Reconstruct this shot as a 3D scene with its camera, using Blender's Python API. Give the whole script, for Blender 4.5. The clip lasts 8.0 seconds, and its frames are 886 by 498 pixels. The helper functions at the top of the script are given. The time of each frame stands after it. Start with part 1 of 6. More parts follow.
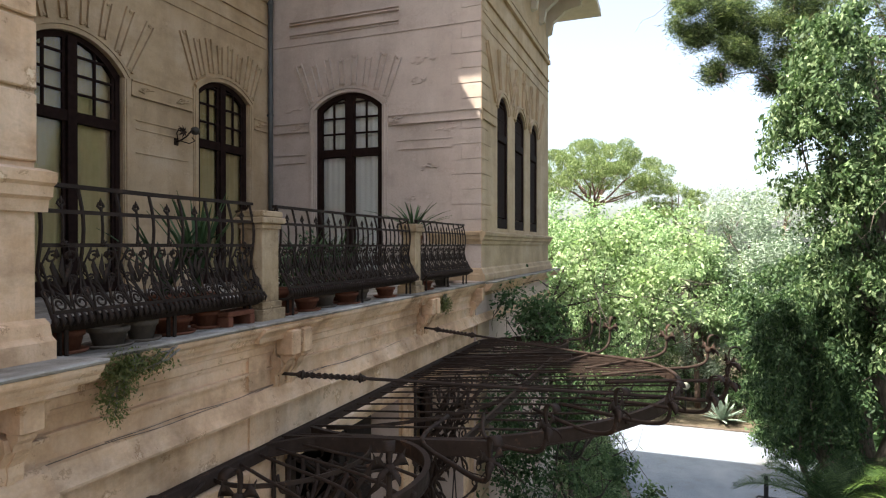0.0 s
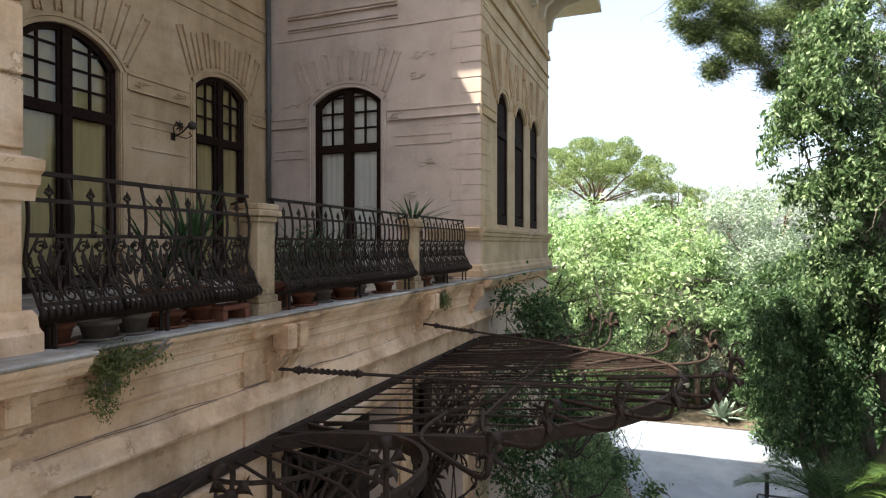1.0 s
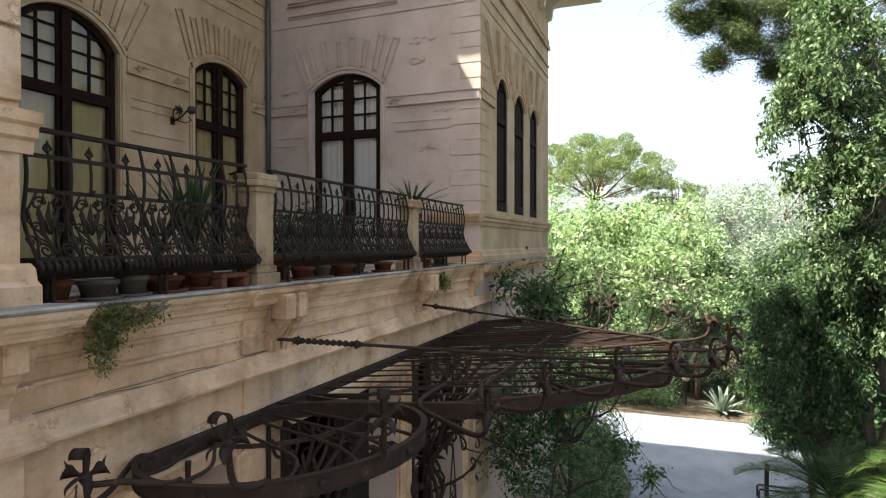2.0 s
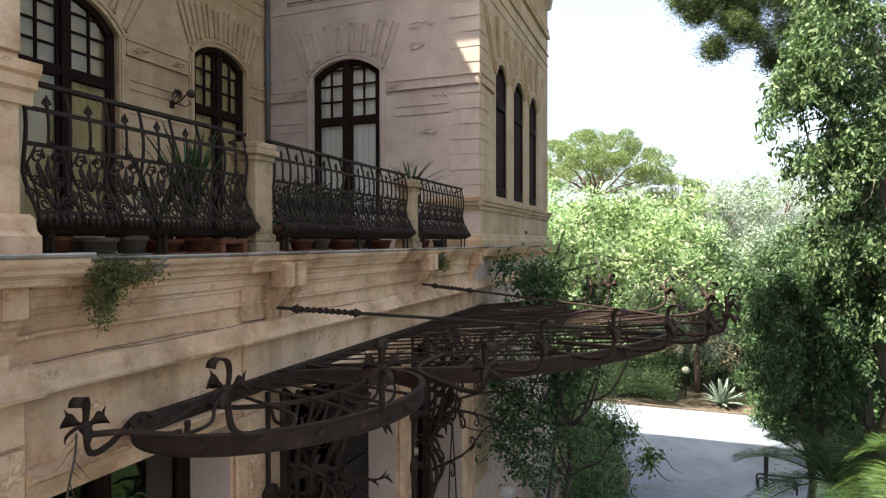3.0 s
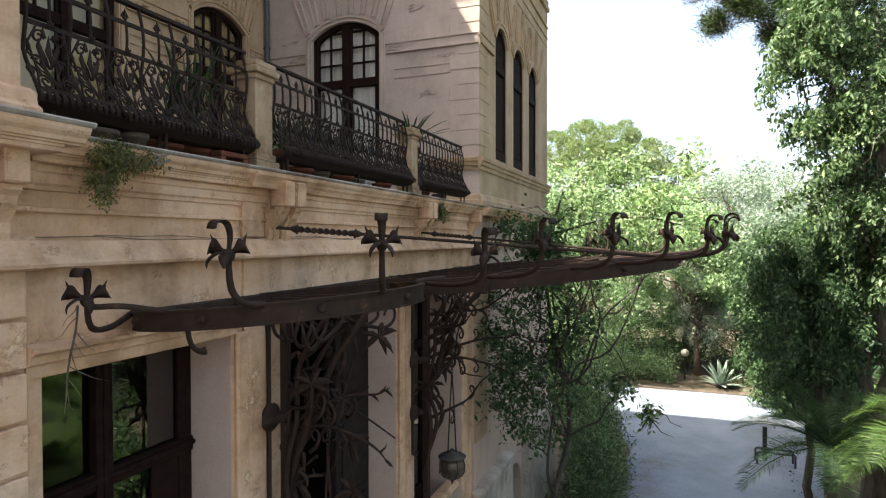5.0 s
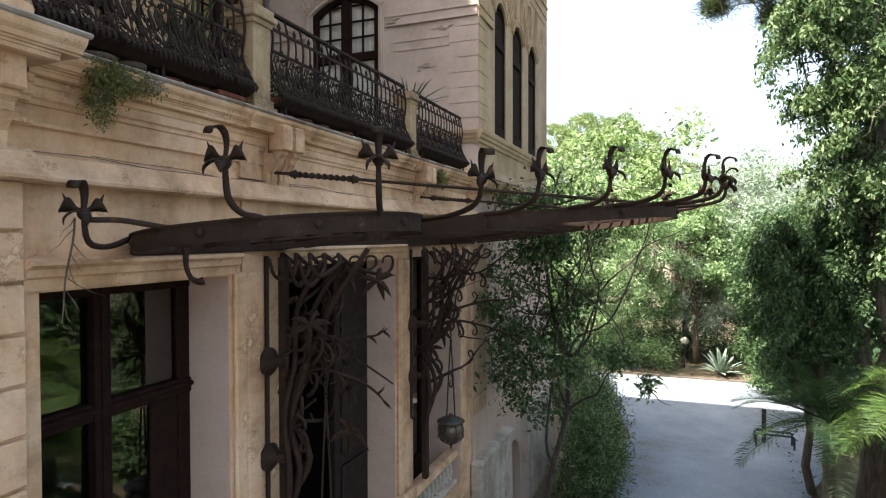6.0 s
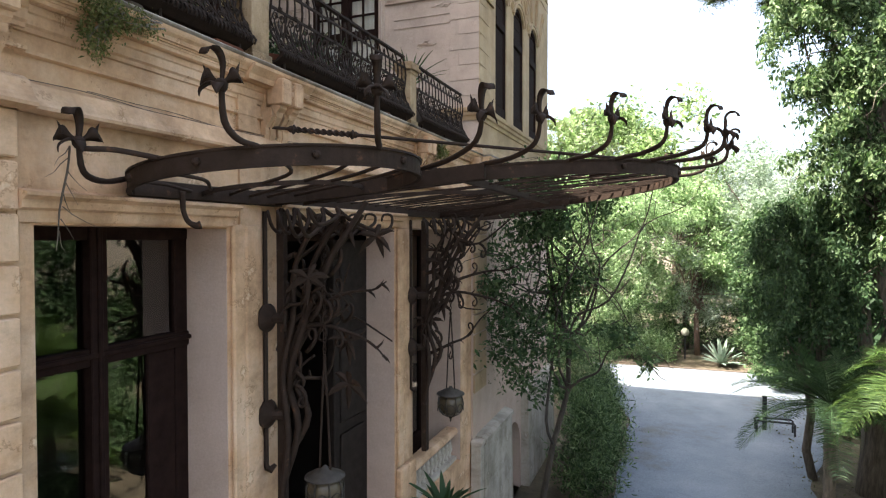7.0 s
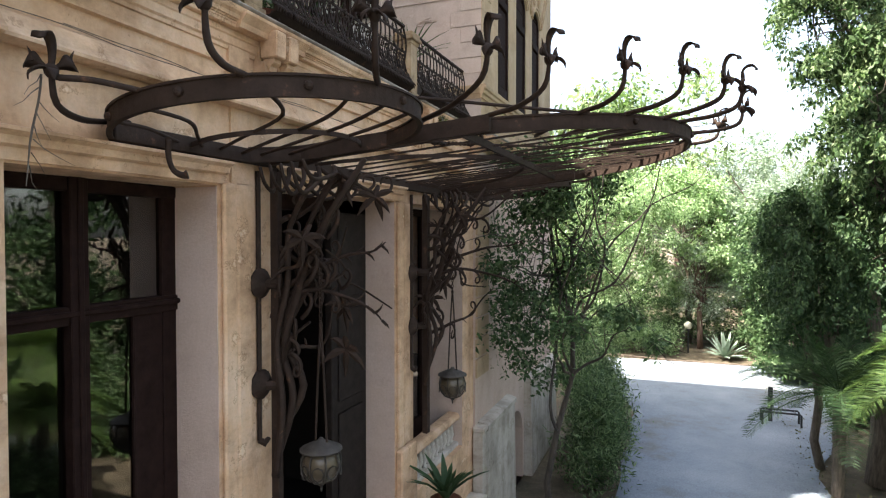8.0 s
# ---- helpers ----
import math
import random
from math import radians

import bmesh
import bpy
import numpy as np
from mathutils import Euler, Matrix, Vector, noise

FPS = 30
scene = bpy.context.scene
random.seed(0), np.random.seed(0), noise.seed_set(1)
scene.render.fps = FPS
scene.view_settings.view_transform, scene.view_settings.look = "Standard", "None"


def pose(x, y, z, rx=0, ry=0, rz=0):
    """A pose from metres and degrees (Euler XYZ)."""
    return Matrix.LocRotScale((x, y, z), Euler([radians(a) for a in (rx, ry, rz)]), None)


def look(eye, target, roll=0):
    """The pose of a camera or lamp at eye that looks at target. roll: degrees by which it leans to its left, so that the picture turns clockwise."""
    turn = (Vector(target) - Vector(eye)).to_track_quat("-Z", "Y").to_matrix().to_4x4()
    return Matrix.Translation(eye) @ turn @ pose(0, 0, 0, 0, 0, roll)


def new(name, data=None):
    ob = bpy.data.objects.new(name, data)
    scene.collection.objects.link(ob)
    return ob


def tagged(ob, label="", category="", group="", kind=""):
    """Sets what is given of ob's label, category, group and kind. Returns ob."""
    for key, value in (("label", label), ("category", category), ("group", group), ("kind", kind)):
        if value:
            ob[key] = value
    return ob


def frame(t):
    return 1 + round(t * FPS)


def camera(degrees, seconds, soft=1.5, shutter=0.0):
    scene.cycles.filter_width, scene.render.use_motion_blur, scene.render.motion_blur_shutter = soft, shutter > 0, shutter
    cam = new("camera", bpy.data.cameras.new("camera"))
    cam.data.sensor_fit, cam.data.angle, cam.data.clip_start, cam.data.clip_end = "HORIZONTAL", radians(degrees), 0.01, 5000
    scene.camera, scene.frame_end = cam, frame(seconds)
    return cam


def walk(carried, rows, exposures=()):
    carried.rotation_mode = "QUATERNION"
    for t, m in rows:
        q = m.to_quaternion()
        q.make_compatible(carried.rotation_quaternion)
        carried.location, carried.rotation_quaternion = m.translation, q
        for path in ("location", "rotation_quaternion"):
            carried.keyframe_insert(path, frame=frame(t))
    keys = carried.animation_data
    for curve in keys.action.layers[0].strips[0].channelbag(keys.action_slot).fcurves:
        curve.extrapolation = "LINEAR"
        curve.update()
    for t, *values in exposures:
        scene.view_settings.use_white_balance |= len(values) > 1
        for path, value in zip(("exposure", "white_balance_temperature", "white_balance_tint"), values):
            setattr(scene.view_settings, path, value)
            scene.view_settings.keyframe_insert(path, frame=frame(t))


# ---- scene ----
cam = camera(73.1, 8.0, 1.2)
PATH = [
    (0, (-0.499, 0.941, 7.98), (-1.216, 2.808, 7.97), 0.0),
    (0.5, (-0.53, 1.007, 7.969), (-1.245, 2.875, 7.959), 0.0),
    (1, (-0.525, 1.032, 7.928), (-1.241, 2.899, 7.914), 0.0),
    (1.5, (-0.519, 1.037, 7.801), (-1.236, 2.904, 7.785), 0.0),
    (3, (-0.484, 1.018, 7.383), (-1.202, 2.884, 7.36), -0.1),
    (3.5, (-0.483, 1.035, 7.229), (-1.201, 2.902, 7.204), -0.1),
    (4, (-0.488, 1.021, 7.078), (-1.205, 2.888, 7.052), -0.1),
    (5.5, (-0.467, 0.992, 6.415), (-1.184, 2.859, 6.378), -0.1),
    (6, (-0.455, 0.991, 6.164), (-1.172, 2.857, 6.124), -0.1),
    (6.5, (-0.454, 0.991, 5.928), (-1.171, 2.857, 5.886), -0.1),
    (7, (-0.459, 1.025, 5.765), (-1.178, 2.891, 5.72), 0.0),
    (7.5, (-0.507, 1.143, 5.605), (-1.228, 3.008, 5.556), 0.0),
    (8, (-0.566, 1.265, 5.43), (-1.287, 3.13, 5.382), 0.0),
]
walk(cam, [(t, look(eye, target, roll)) for t, eye, target, roll in PATH], exposures=[(0, 1.66, 6600, 9), (4, 1.74, 6600, 9), (6, 1.86, 6600, 9), (8, 2.22, 6600, 9)])

# ---------------------------------------------------------------- light
SUN = Vector((-0.55, -0.41, 1.0)).normalized()      # towards the sun, behind the house
world = bpy.data.worlds.new("sky")
scene.world = world
world.use_nodes = True
wn = world.node_tree.nodes
sky = wn.new("ShaderNodeTexSky")
sky.sky_type = "NISHITA"
sky.sun_disc = False
sky.sun_elevation = math.asin(SUN.z)
sky.sun_rotation = math.atan2(SUN.x, SUN.y) % (2 * math.pi)
sky.dust_density = 4.0
haze = wn.new("ShaderNodeHueSaturation")          # thin milky summer haze
haze.inputs["Saturation"].default_value, haze.inputs["Value"].default_value = 0.74, 1.0
world.node_tree.links.new(sky.outputs[0], haze.inputs["Color"])
world.node_tree.links.new(haze.outputs[0], wn["Background"].inputs[0])
wn["Background"].inputs[1].default_value = 0.15
sun = new("sun", bpy.data.lights.new("sun", "SUN"))
sun.data.energy, sun.data.angle, sun.data.color = 5.8, radians(0.6), (1.0, 0.95, 0.86)
sun.matrix_world = look(SUN * 60, (0, 0, 0))

# ---------------------------------------------------------------- materials


def material(name, build):
    m = bpy.data.materials.new(name)
    m.use_nodes = True
    t = m.node_tree
    build(t.nodes, t.links, t.nodes["Principled BSDF"])
    return m


def noise_node(n, l, scale, detail=6.0, rough=0.6, coords="Object", stretch=None):
    tc = n.new("ShaderNodeTexCoord")
    tex = n.new("ShaderNodeTexNoise")
    tex.inputs["Scale"].default_value = scale
    tex.inputs["Detail"].default_value = detail
    tex.inputs["Roughness"].default_value = rough
    if stretch:
        mp = n.new("ShaderNodeMapping")
        mp.inputs["Scale"].default_value = stretch
        l.new(tc.outputs[coords], mp.inputs[0])
        l.new(mp.outputs[0], tex.inputs["Vector"])
    else:
        l.new(tc.outputs[coords], tex.inputs["Vector"])
    return tex


def ramp(n, l, source, stops):
    r = n.new("ShaderNodeValToRGB")
    e = r.color_ramp.elements
    while len(e) < len(stops):
        e.new(0.5)
    for el, (p, c) in zip(e, stops):
        el.position, el.color = p, (*c, 1)
    l.new(source, r.inputs[0])
    return r


def mix(n, l, kind, fac, a, b):
    m = n.new("ShaderNodeMixRGB")
    m.blend_type = kind
    for sock, val in zip(m.inputs, (fac, a, b)):
        if isinstance(val, (int, float)):
            sock.default_value = val
        elif isinstance(val, tuple):
            sock.default_value = (*val, 1)
        else:
            l.new(val, sock)
    return m.outputs[0]


def bump(n, l, height, strength, dist, into):
    b = n.new("ShaderNodeBump")
    b.inputs["Strength"].default_value = strength
    b.inputs["Distance"].default_value = dist
    l.new(height, b.inputs["Height"])
    l.new(b.outputs[0], into.inputs["Normal"])


def plaster(name, base, dark, light, patch=0.5, streak=0.35):
    """Old lime plaster: cloudy tone, run-off streaks, pale patches where it has flaked, fine grain."""
    def build(n, l, p):
        big = noise_node(n, l, 1.1, 9, 0.68)
        c = ramp(n, l, big.outputs[0], [(0.34, dark), (0.48, base), (0.66, light)]).outputs[0]
        run = noise_node(n, l, 1.0, 6, 0.65, stretch=(2.2, 2.2, 0.35))
        rs = ramp(n, l, run.outputs[0], [(0.36, (0.45, 0.4, 0.33)), (0.58, (1, 1, 1))]).outputs[0]
        c = mix(n, l, "MULTIPLY", streak, c, rs)
        fl = noise_node(n, l, 3.2, 8, 0.7)
        fs = ramp(n, l, fl.outputs[0], [(0.62, (0, 0, 0)), (0.66, (1, 1, 1))]).outputs[0]
        k = n.new("ShaderNodeMath")
        k.operation = "MULTIPLY"
        k.inputs[1].default_value = patch
        l.new(fs, k.inputs[0])
        c = mix(n, l, "MIX", k.outputs[0], c, tuple(min(0.85, v * 1.25) for v in light))
        grime = noise_node(n, l, 1.5, 10, 0.7, stretch=(1.0, 1.0, 1.9))
        gs = ramp(n, l, grime.outputs[0], [(0.34, (0.36, 0.30, 0.22)), (0.5, (1, 1, 1))]).outputs[0]
        c = mix(n, l, "MULTIPLY", streak, c, gs)
        rim = ramp(n, l, fl.outputs[0], [(0.585, (1, 1, 1)), (0.607, (0.45, 0.37, 0.27)), (0.622, (1, 1, 1))]).outputs[0]
        c = mix(n, l, "MULTIPLY", min(1.0, patch * 1.3), c, rim)
        fine = noise_node(n, l, 40, 6, 0.7)
        fr = ramp(n, l, fine.outputs[0], [(0.3, (0.82, 0.82, 0.82)), (0.7, (1.05, 1.05, 1.05))]).outputs[0]
        c = mix(n, l, "MULTIPLY", 0.6, c, fr)
        l.new(c, p.inputs["Base Color"])
        p.inputs["Roughness"].default_value = 0.92
        bump(n, l, mix(n, l, "ADD", 0.5, fine.outputs[0], fl.outputs[0]), 0.5, 0.012, p)
    return material(name, build)


def iron(name, base, rust):
    def build(n, l, p):
        a = noise_node(n, l, 9, 8, 0.7)
        c = ramp(n, l, a.outputs[0], [(0.35, base), (0.6, tuple(v * 1.5 for v in base)), (0.72, rust)]).outputs[0]
        l.new(c, p.inputs["Base Color"])
        p.inputs["Roughness"].default_value = 0.72
        p.inputs["Specular IOR Level"].default_value = 0.12
        bump(n, l, noise_node(n, l, 60, 4).outputs[0], 0.4, 0.006, p)
    return material(name, build)


def leaf(name, a, b, c, glow=0.45):
    """Leaves: tone differs leaf by leaf, light passes through."""
    def build(n, l, p):
        g = n.new("ShaderNodeNewGeometry")
        r = ramp(n, l, g.outputs["Random Per Island"], [(0.0, a), (0.55, b), (1.0, c)]).outputs[0]
        l.new(r, p.inputs["Base Color"])
        p.inputs["Roughness"].default_value = 0.55
        p.inputs["Specular IOR Level"].default_value = 0.2
        tr = n.new("ShaderNodeBsdfTranslucent")
        l.new(mix(n, l, "MULTIPLY", 1.0, r, (1.0, 1.2, 0.8)), tr.inputs[0])
        ms = n.new("ShaderNodeMixShader")
        ms.inputs[0].default_value = glow
        l.new(p.outputs[0], ms.inputs[1])
        l.new(tr.outputs[0], ms.inputs[2])
        l.new(ms.outputs[0], n["Material Output"].inputs[0])
    return material(name, build)


def plain(name, a, b, rough=0.7, scale=6.0, metal=0.0, relief=0.3, gloss=0.3):
    def build(n, l, p):
        t = noise_node(n, l, scale, 7, 0.65)
        l.new(ramp(n, l, t.outputs[0], [(0.3, a), (0.7, b)]).outputs[0], p.inputs["Base Color"])
        p.inputs["Roughness"].default_value = rough
        p.inputs["Specular IOR Level"].default_value = gloss if rough > 0.5 else 0.5
        p.inputs["Metallic"].default_value = metal
        if relief:
            bump(n, l, noise_node(n, l, scale * 7, 5).outputs[0], relief, 0.008, p)
    return material(name, build)


def bark(name, a, b):
    def build(n, l, p):
        t = noise_node(n, l, 5, 8, 0.7, stretch=(3.0, 3.0, 0.5))
        l.new(ramp(n, l, t.outputs[0], [(0.35, a), (0.65, b)]).outputs[0], p.inputs["Base Color"])
        p.inputs["Roughness"].default_value = 0.95
        bump(n, l, t.outputs[0], 0.9, 0.05, p)
    return material(name, build)


def glass_build(n, l, p, ior=1.5):
    f = n.new("ShaderNodeFresnel")
    f.inputs[0].default_value = ior
    tr, gl, ms = n.new("ShaderNodeBsdfTransparent"), n.new("ShaderNodeBsdfGlossy"), n.new("ShaderNodeMixShader")
    tr.inputs[0].default_value = (0.97, 0.96, 0.94, 1)
    gl.inputs["Roughness"].default_value = 0.02
    bump(n, l, noise_node(n, l, 1.1, 1).outputs[0], 0.006, 0.015, gl)
    mul = n.new("ShaderNodeMath")
    mul.operation = "MULTIPLY_ADD"
    mul.inputs[1].default_value, mul.inputs[2].default_value = 1.0, 0.02
    l.new(f.outputs[0], mul.inputs[0])
    l.new(mul.outputs[0], ms.inputs[0])
    l.new(tr.outputs[0], ms.inputs[1])
    l.new(gl.outputs[0], ms.inputs[2])
    l.new(ms.outputs[0], n["Material Output"].inputs[0])


def gravel_build(n, l, p):
    a = noise_node(n, l, 0.55, 8, 0.68)
    b = noise_node(n, l, 22, 8, 0.78)
    c = ramp(n, l, a.outputs[0], [(0.3, (0.165, 0.165, 0.165)), (0.45, (0.200, 0.232, 0.275)), (0.75, (0.285, 0.318, 0.365))]).outputs[0]
    c = mix(n, l, "MULTIPLY", 0.7, c, ramp(n, l, b.outputs[0], [(0.3, (0.504, 0.516, 0.540)), (0.65, (1.1, 1.1, 1.1))]).outputs[0])
    l.new(c, p.inputs["Base Color"])
    p.inputs["Roughness"].default_value = 0.95
    bump(n, l, b.outputs[0], 0.6, 0.02, p)


def soil_build(n, l, p):
    a = noise_node(n, l, 1.3, 8, 0.7)
    b = noise_node(n, l, 22, 8, 0.75)
    c = ramp(n, l, a.outputs[0], [(0.35, (0.06, 0.05, 0.03)), (0.55, (0.13, 0.1, 0.065)), (0.75, (0.2, 0.17, 0.11))]).outputs[0]
    c = mix(n, l, "MULTIPLY", 0.7, c, ramp(n, l, b.outputs[0], [(0.3, (0.5, 0.5, 0.5)), (0.65, (1.15, 1.15, 1.1))]).outputs[0])
    l.new(c, p.inputs["Base Color"])
    p.inputs["Roughness"].default_value = 1.0
    bump(n, l, b.outputs[0], 0.8, 0.04, p)


OCHRE = plaster("ochre_plaster", (0.68, 0.437, 0.260), (0.43, 0.264, 0.148), (0.77, 0.555, 0.385), 0.55, 0.46)
CREAM = plaster("cream_plaster", (0.49, 0.345, 0.205), (0.40, 0.28, 0.165), (0.54, 0.40, 0.265), 0.2, 0.25)
MAUVE = plaster("greyish_plaster", (0.53, 0.425, 0.355), (0.47, 0.375, 0.31), (0.58, 0.475, 0.40), 0.15, 0.15)
ROSE = plaster("rose_plaster", (0.56, 0.42, 0.335), (0.5, 0.37, 0.29), (0.6, 0.46, 0.38), 0.1, 0.12)
STONE = plaster("pale_stone", (0.52, 0.46, 0.385), (0.36, 0.315, 0.255), (0.61, 0.55, 0.475), 0.4, 0.45)
LICHEN = plaster("lichen_stained_plaster", (0.44, 0.31, 0.18), (0.12, 0.09, 0.055), (0.58, 0.43, 0.28), 0.5, 0.75)
MARBLE = plaster("ledge_slab", (0.33, 0.29, 0.245), (0.12, 0.10, 0.08), (0.50, 0.46, 0.415), 0.5, 0.6)
IRON = iron("wrought_iron", (0.027, 0.0175, 0.013), (0.125, 0.062, 0.036))
RAILIRON = iron("weathered_iron", (0.022, 0.0145, 0.011), (0.095, 0.048, 0.027))
WOOD = plain("dark_window_wood", (0.014, 0.0075, 0.006), (0.026, 0.014, 0.011), 0.82, 9, gloss=0.06)
GREYWOOD = plain("faded_door_wood", (0.016, 0.0118, 0.0098), (0.032, 0.024, 0.02), 0.7, 9, gloss=0.1)
CURTAIN = plain("white_curtain", (0.82, 0.82, 0.79), (0.87, 0.87, 0.84), 0.9, 3)
BLIND = plain("ochre_blind", (0.34, 0.26, 0.125), (0.43, 0.335, 0.17), 0.9, 3)
# Near-black colour stands for the shade of unlit rooms
INNER = plain("room_shade", (0.018, 0.015, 0.013), (0.028, 0.023, 0.02), 0.9, 2, relief=0)
PIPE = plain("drainpipe_paint", (0.055, 0.055, 0.055), (0.09, 0.088, 0.085), 0.5, 8)
TERRACOTTA = plain("terracotta", (0.10, 0.036, 0.022), (0.19, 0.075, 0.044), 0.85, 10, gloss=0.1)
CLAYGREY = plain("weathered_clay", (0.08, 0.062, 0.05), (0.15, 0.115, 0.088), 0.9, 10)
TINGREY = plain("lantern_tin", (0.042, 0.035, 0.03), (0.09, 0.078, 0.066), 0.6, 12, 0.3)
LANTERNGLASS = plain("lantern_glass", (0.06, 0.045, 0.027), (0.12, 0.09, 0.055), 0.3, 7)
GLOBE = plain("globe_lamp", (0.34, 0.32, 0.25), (0.44, 0.42, 0.34), 0.3, 5, relief=0)
BLACK = plain("black_paint", (0.012, 0.012, 0.014), (0.03, 0.03, 0.034), 0.45, 10)
ROOF = plain("roof_tiles", (0.28, 0.13, 0.08), (0.38, 0.2, 0.13), 0.9, 5)
SOFFIT = plain("eave_boards", (0.5, 0.44, 0.36), (0.6, 0.53, 0.44), 0.85, 4)
BARK = bark("bark", (0.06, 0.045, 0.035), (0.17, 0.14, 0.11))
DARKBARK = bark("dark_bark", (0.03, 0.024, 0.019), (0.085, 0.068, 0.052))
PINEBARK = bark("pine_bark", (0.07, 0.045, 0.035), (0.2, 0.13, 0.1))
TWIG = bark("twigs", (0.12, 0.1, 0.085), (0.28, 0.24, 0.21))
GLASS = material("window_glass", lambda n, l, p: glass_build(n, l, p, 1.34))
LOWGLASS = material("thick_window_glass", lambda n, l, p: glass_build(n, l, p, 2.1))
GRAVEL = material("gravel", gravel_build)
SOIL = material("soil", soil_build)
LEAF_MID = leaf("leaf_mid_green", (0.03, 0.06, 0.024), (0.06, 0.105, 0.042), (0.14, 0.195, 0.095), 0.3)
# Light green, raised further to carry sunlight on the distant trees
LEAF_BRIGHT = leaf("leaf_light_green_sun_raised", (0.08, 0.14, 0.055), (0.27, 0.37, 0.18), (0.50, 0.60, 0.38), 0.35)
# Lit copy of LEAF_MID: sun on broadleaf and drive shrubs put into colour
LEAF_LIT = leaf("leaf_lit_green", (0.028, 0.055, 0.022), (0.08, 0.13, 0.052), (0.26, 0.33, 0.17), 0.3)
# Paler copy of LEAF_MID: sunlight on the slender tree's top put into colour
LEAF_SUN_TINT = leaf("leaf_sun_tint", (0.10, 0.155, 0.06), (0.29, 0.375, 0.18), (0.52, 0.60, 0.37), 0.42)
# Dark greens; on one palm and the old tree they stand for shade
LEAF_DARK = leaf("leaf_dark_and_shaded_green", (0.02, 0.043, 0.019), (0.042, 0.078, 0.033), (0.095, 0.145, 0.062), 0.28)
LEAF_SILVER = leaf("leaf_silver_green", (0.13, 0.18, 0.12), (0.27, 0.33, 0.25), (0.43, 0.48, 0.41), 0.25)
# Paler than LEAF_PINE: sun and distance haze are put into the colour
LEAF_FARPINE = leaf("pine_needles_sun_and_haze", (0.09, 0.13, 0.05), (0.16, 0.21, 0.08), (0.25, 0.3, 0.12), 0.25)
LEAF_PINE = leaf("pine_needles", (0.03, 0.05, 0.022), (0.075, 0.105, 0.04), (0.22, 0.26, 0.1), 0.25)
LEAF_PALM = leaf("palm_leaflet", (0.03, 0.06, 0.014), (0.06, 0.105, 0.026), (0.13, 0.18, 0.05), 0.3)
LEAF_AGAVE = plain("agave_leaf", (0.16, 0.22, 0.17), (0.27, 0.33, 0.26), 0.6, 4)
LEAF_DRY = leaf("dry_twig_leaf", (0.07, 0.08, 0.035), (0.12, 0.11, 0.055), (0.17, 0.15, 0.09), 0.3)
LEAF_WEED = leaf("weed_leaf", (0.065, 0.075, 0.022), (0.13, 0.14, 0.045), (0.22, 0.205, 0.085), 0.35)

# ---------------------------------------------------------------- mesh tools


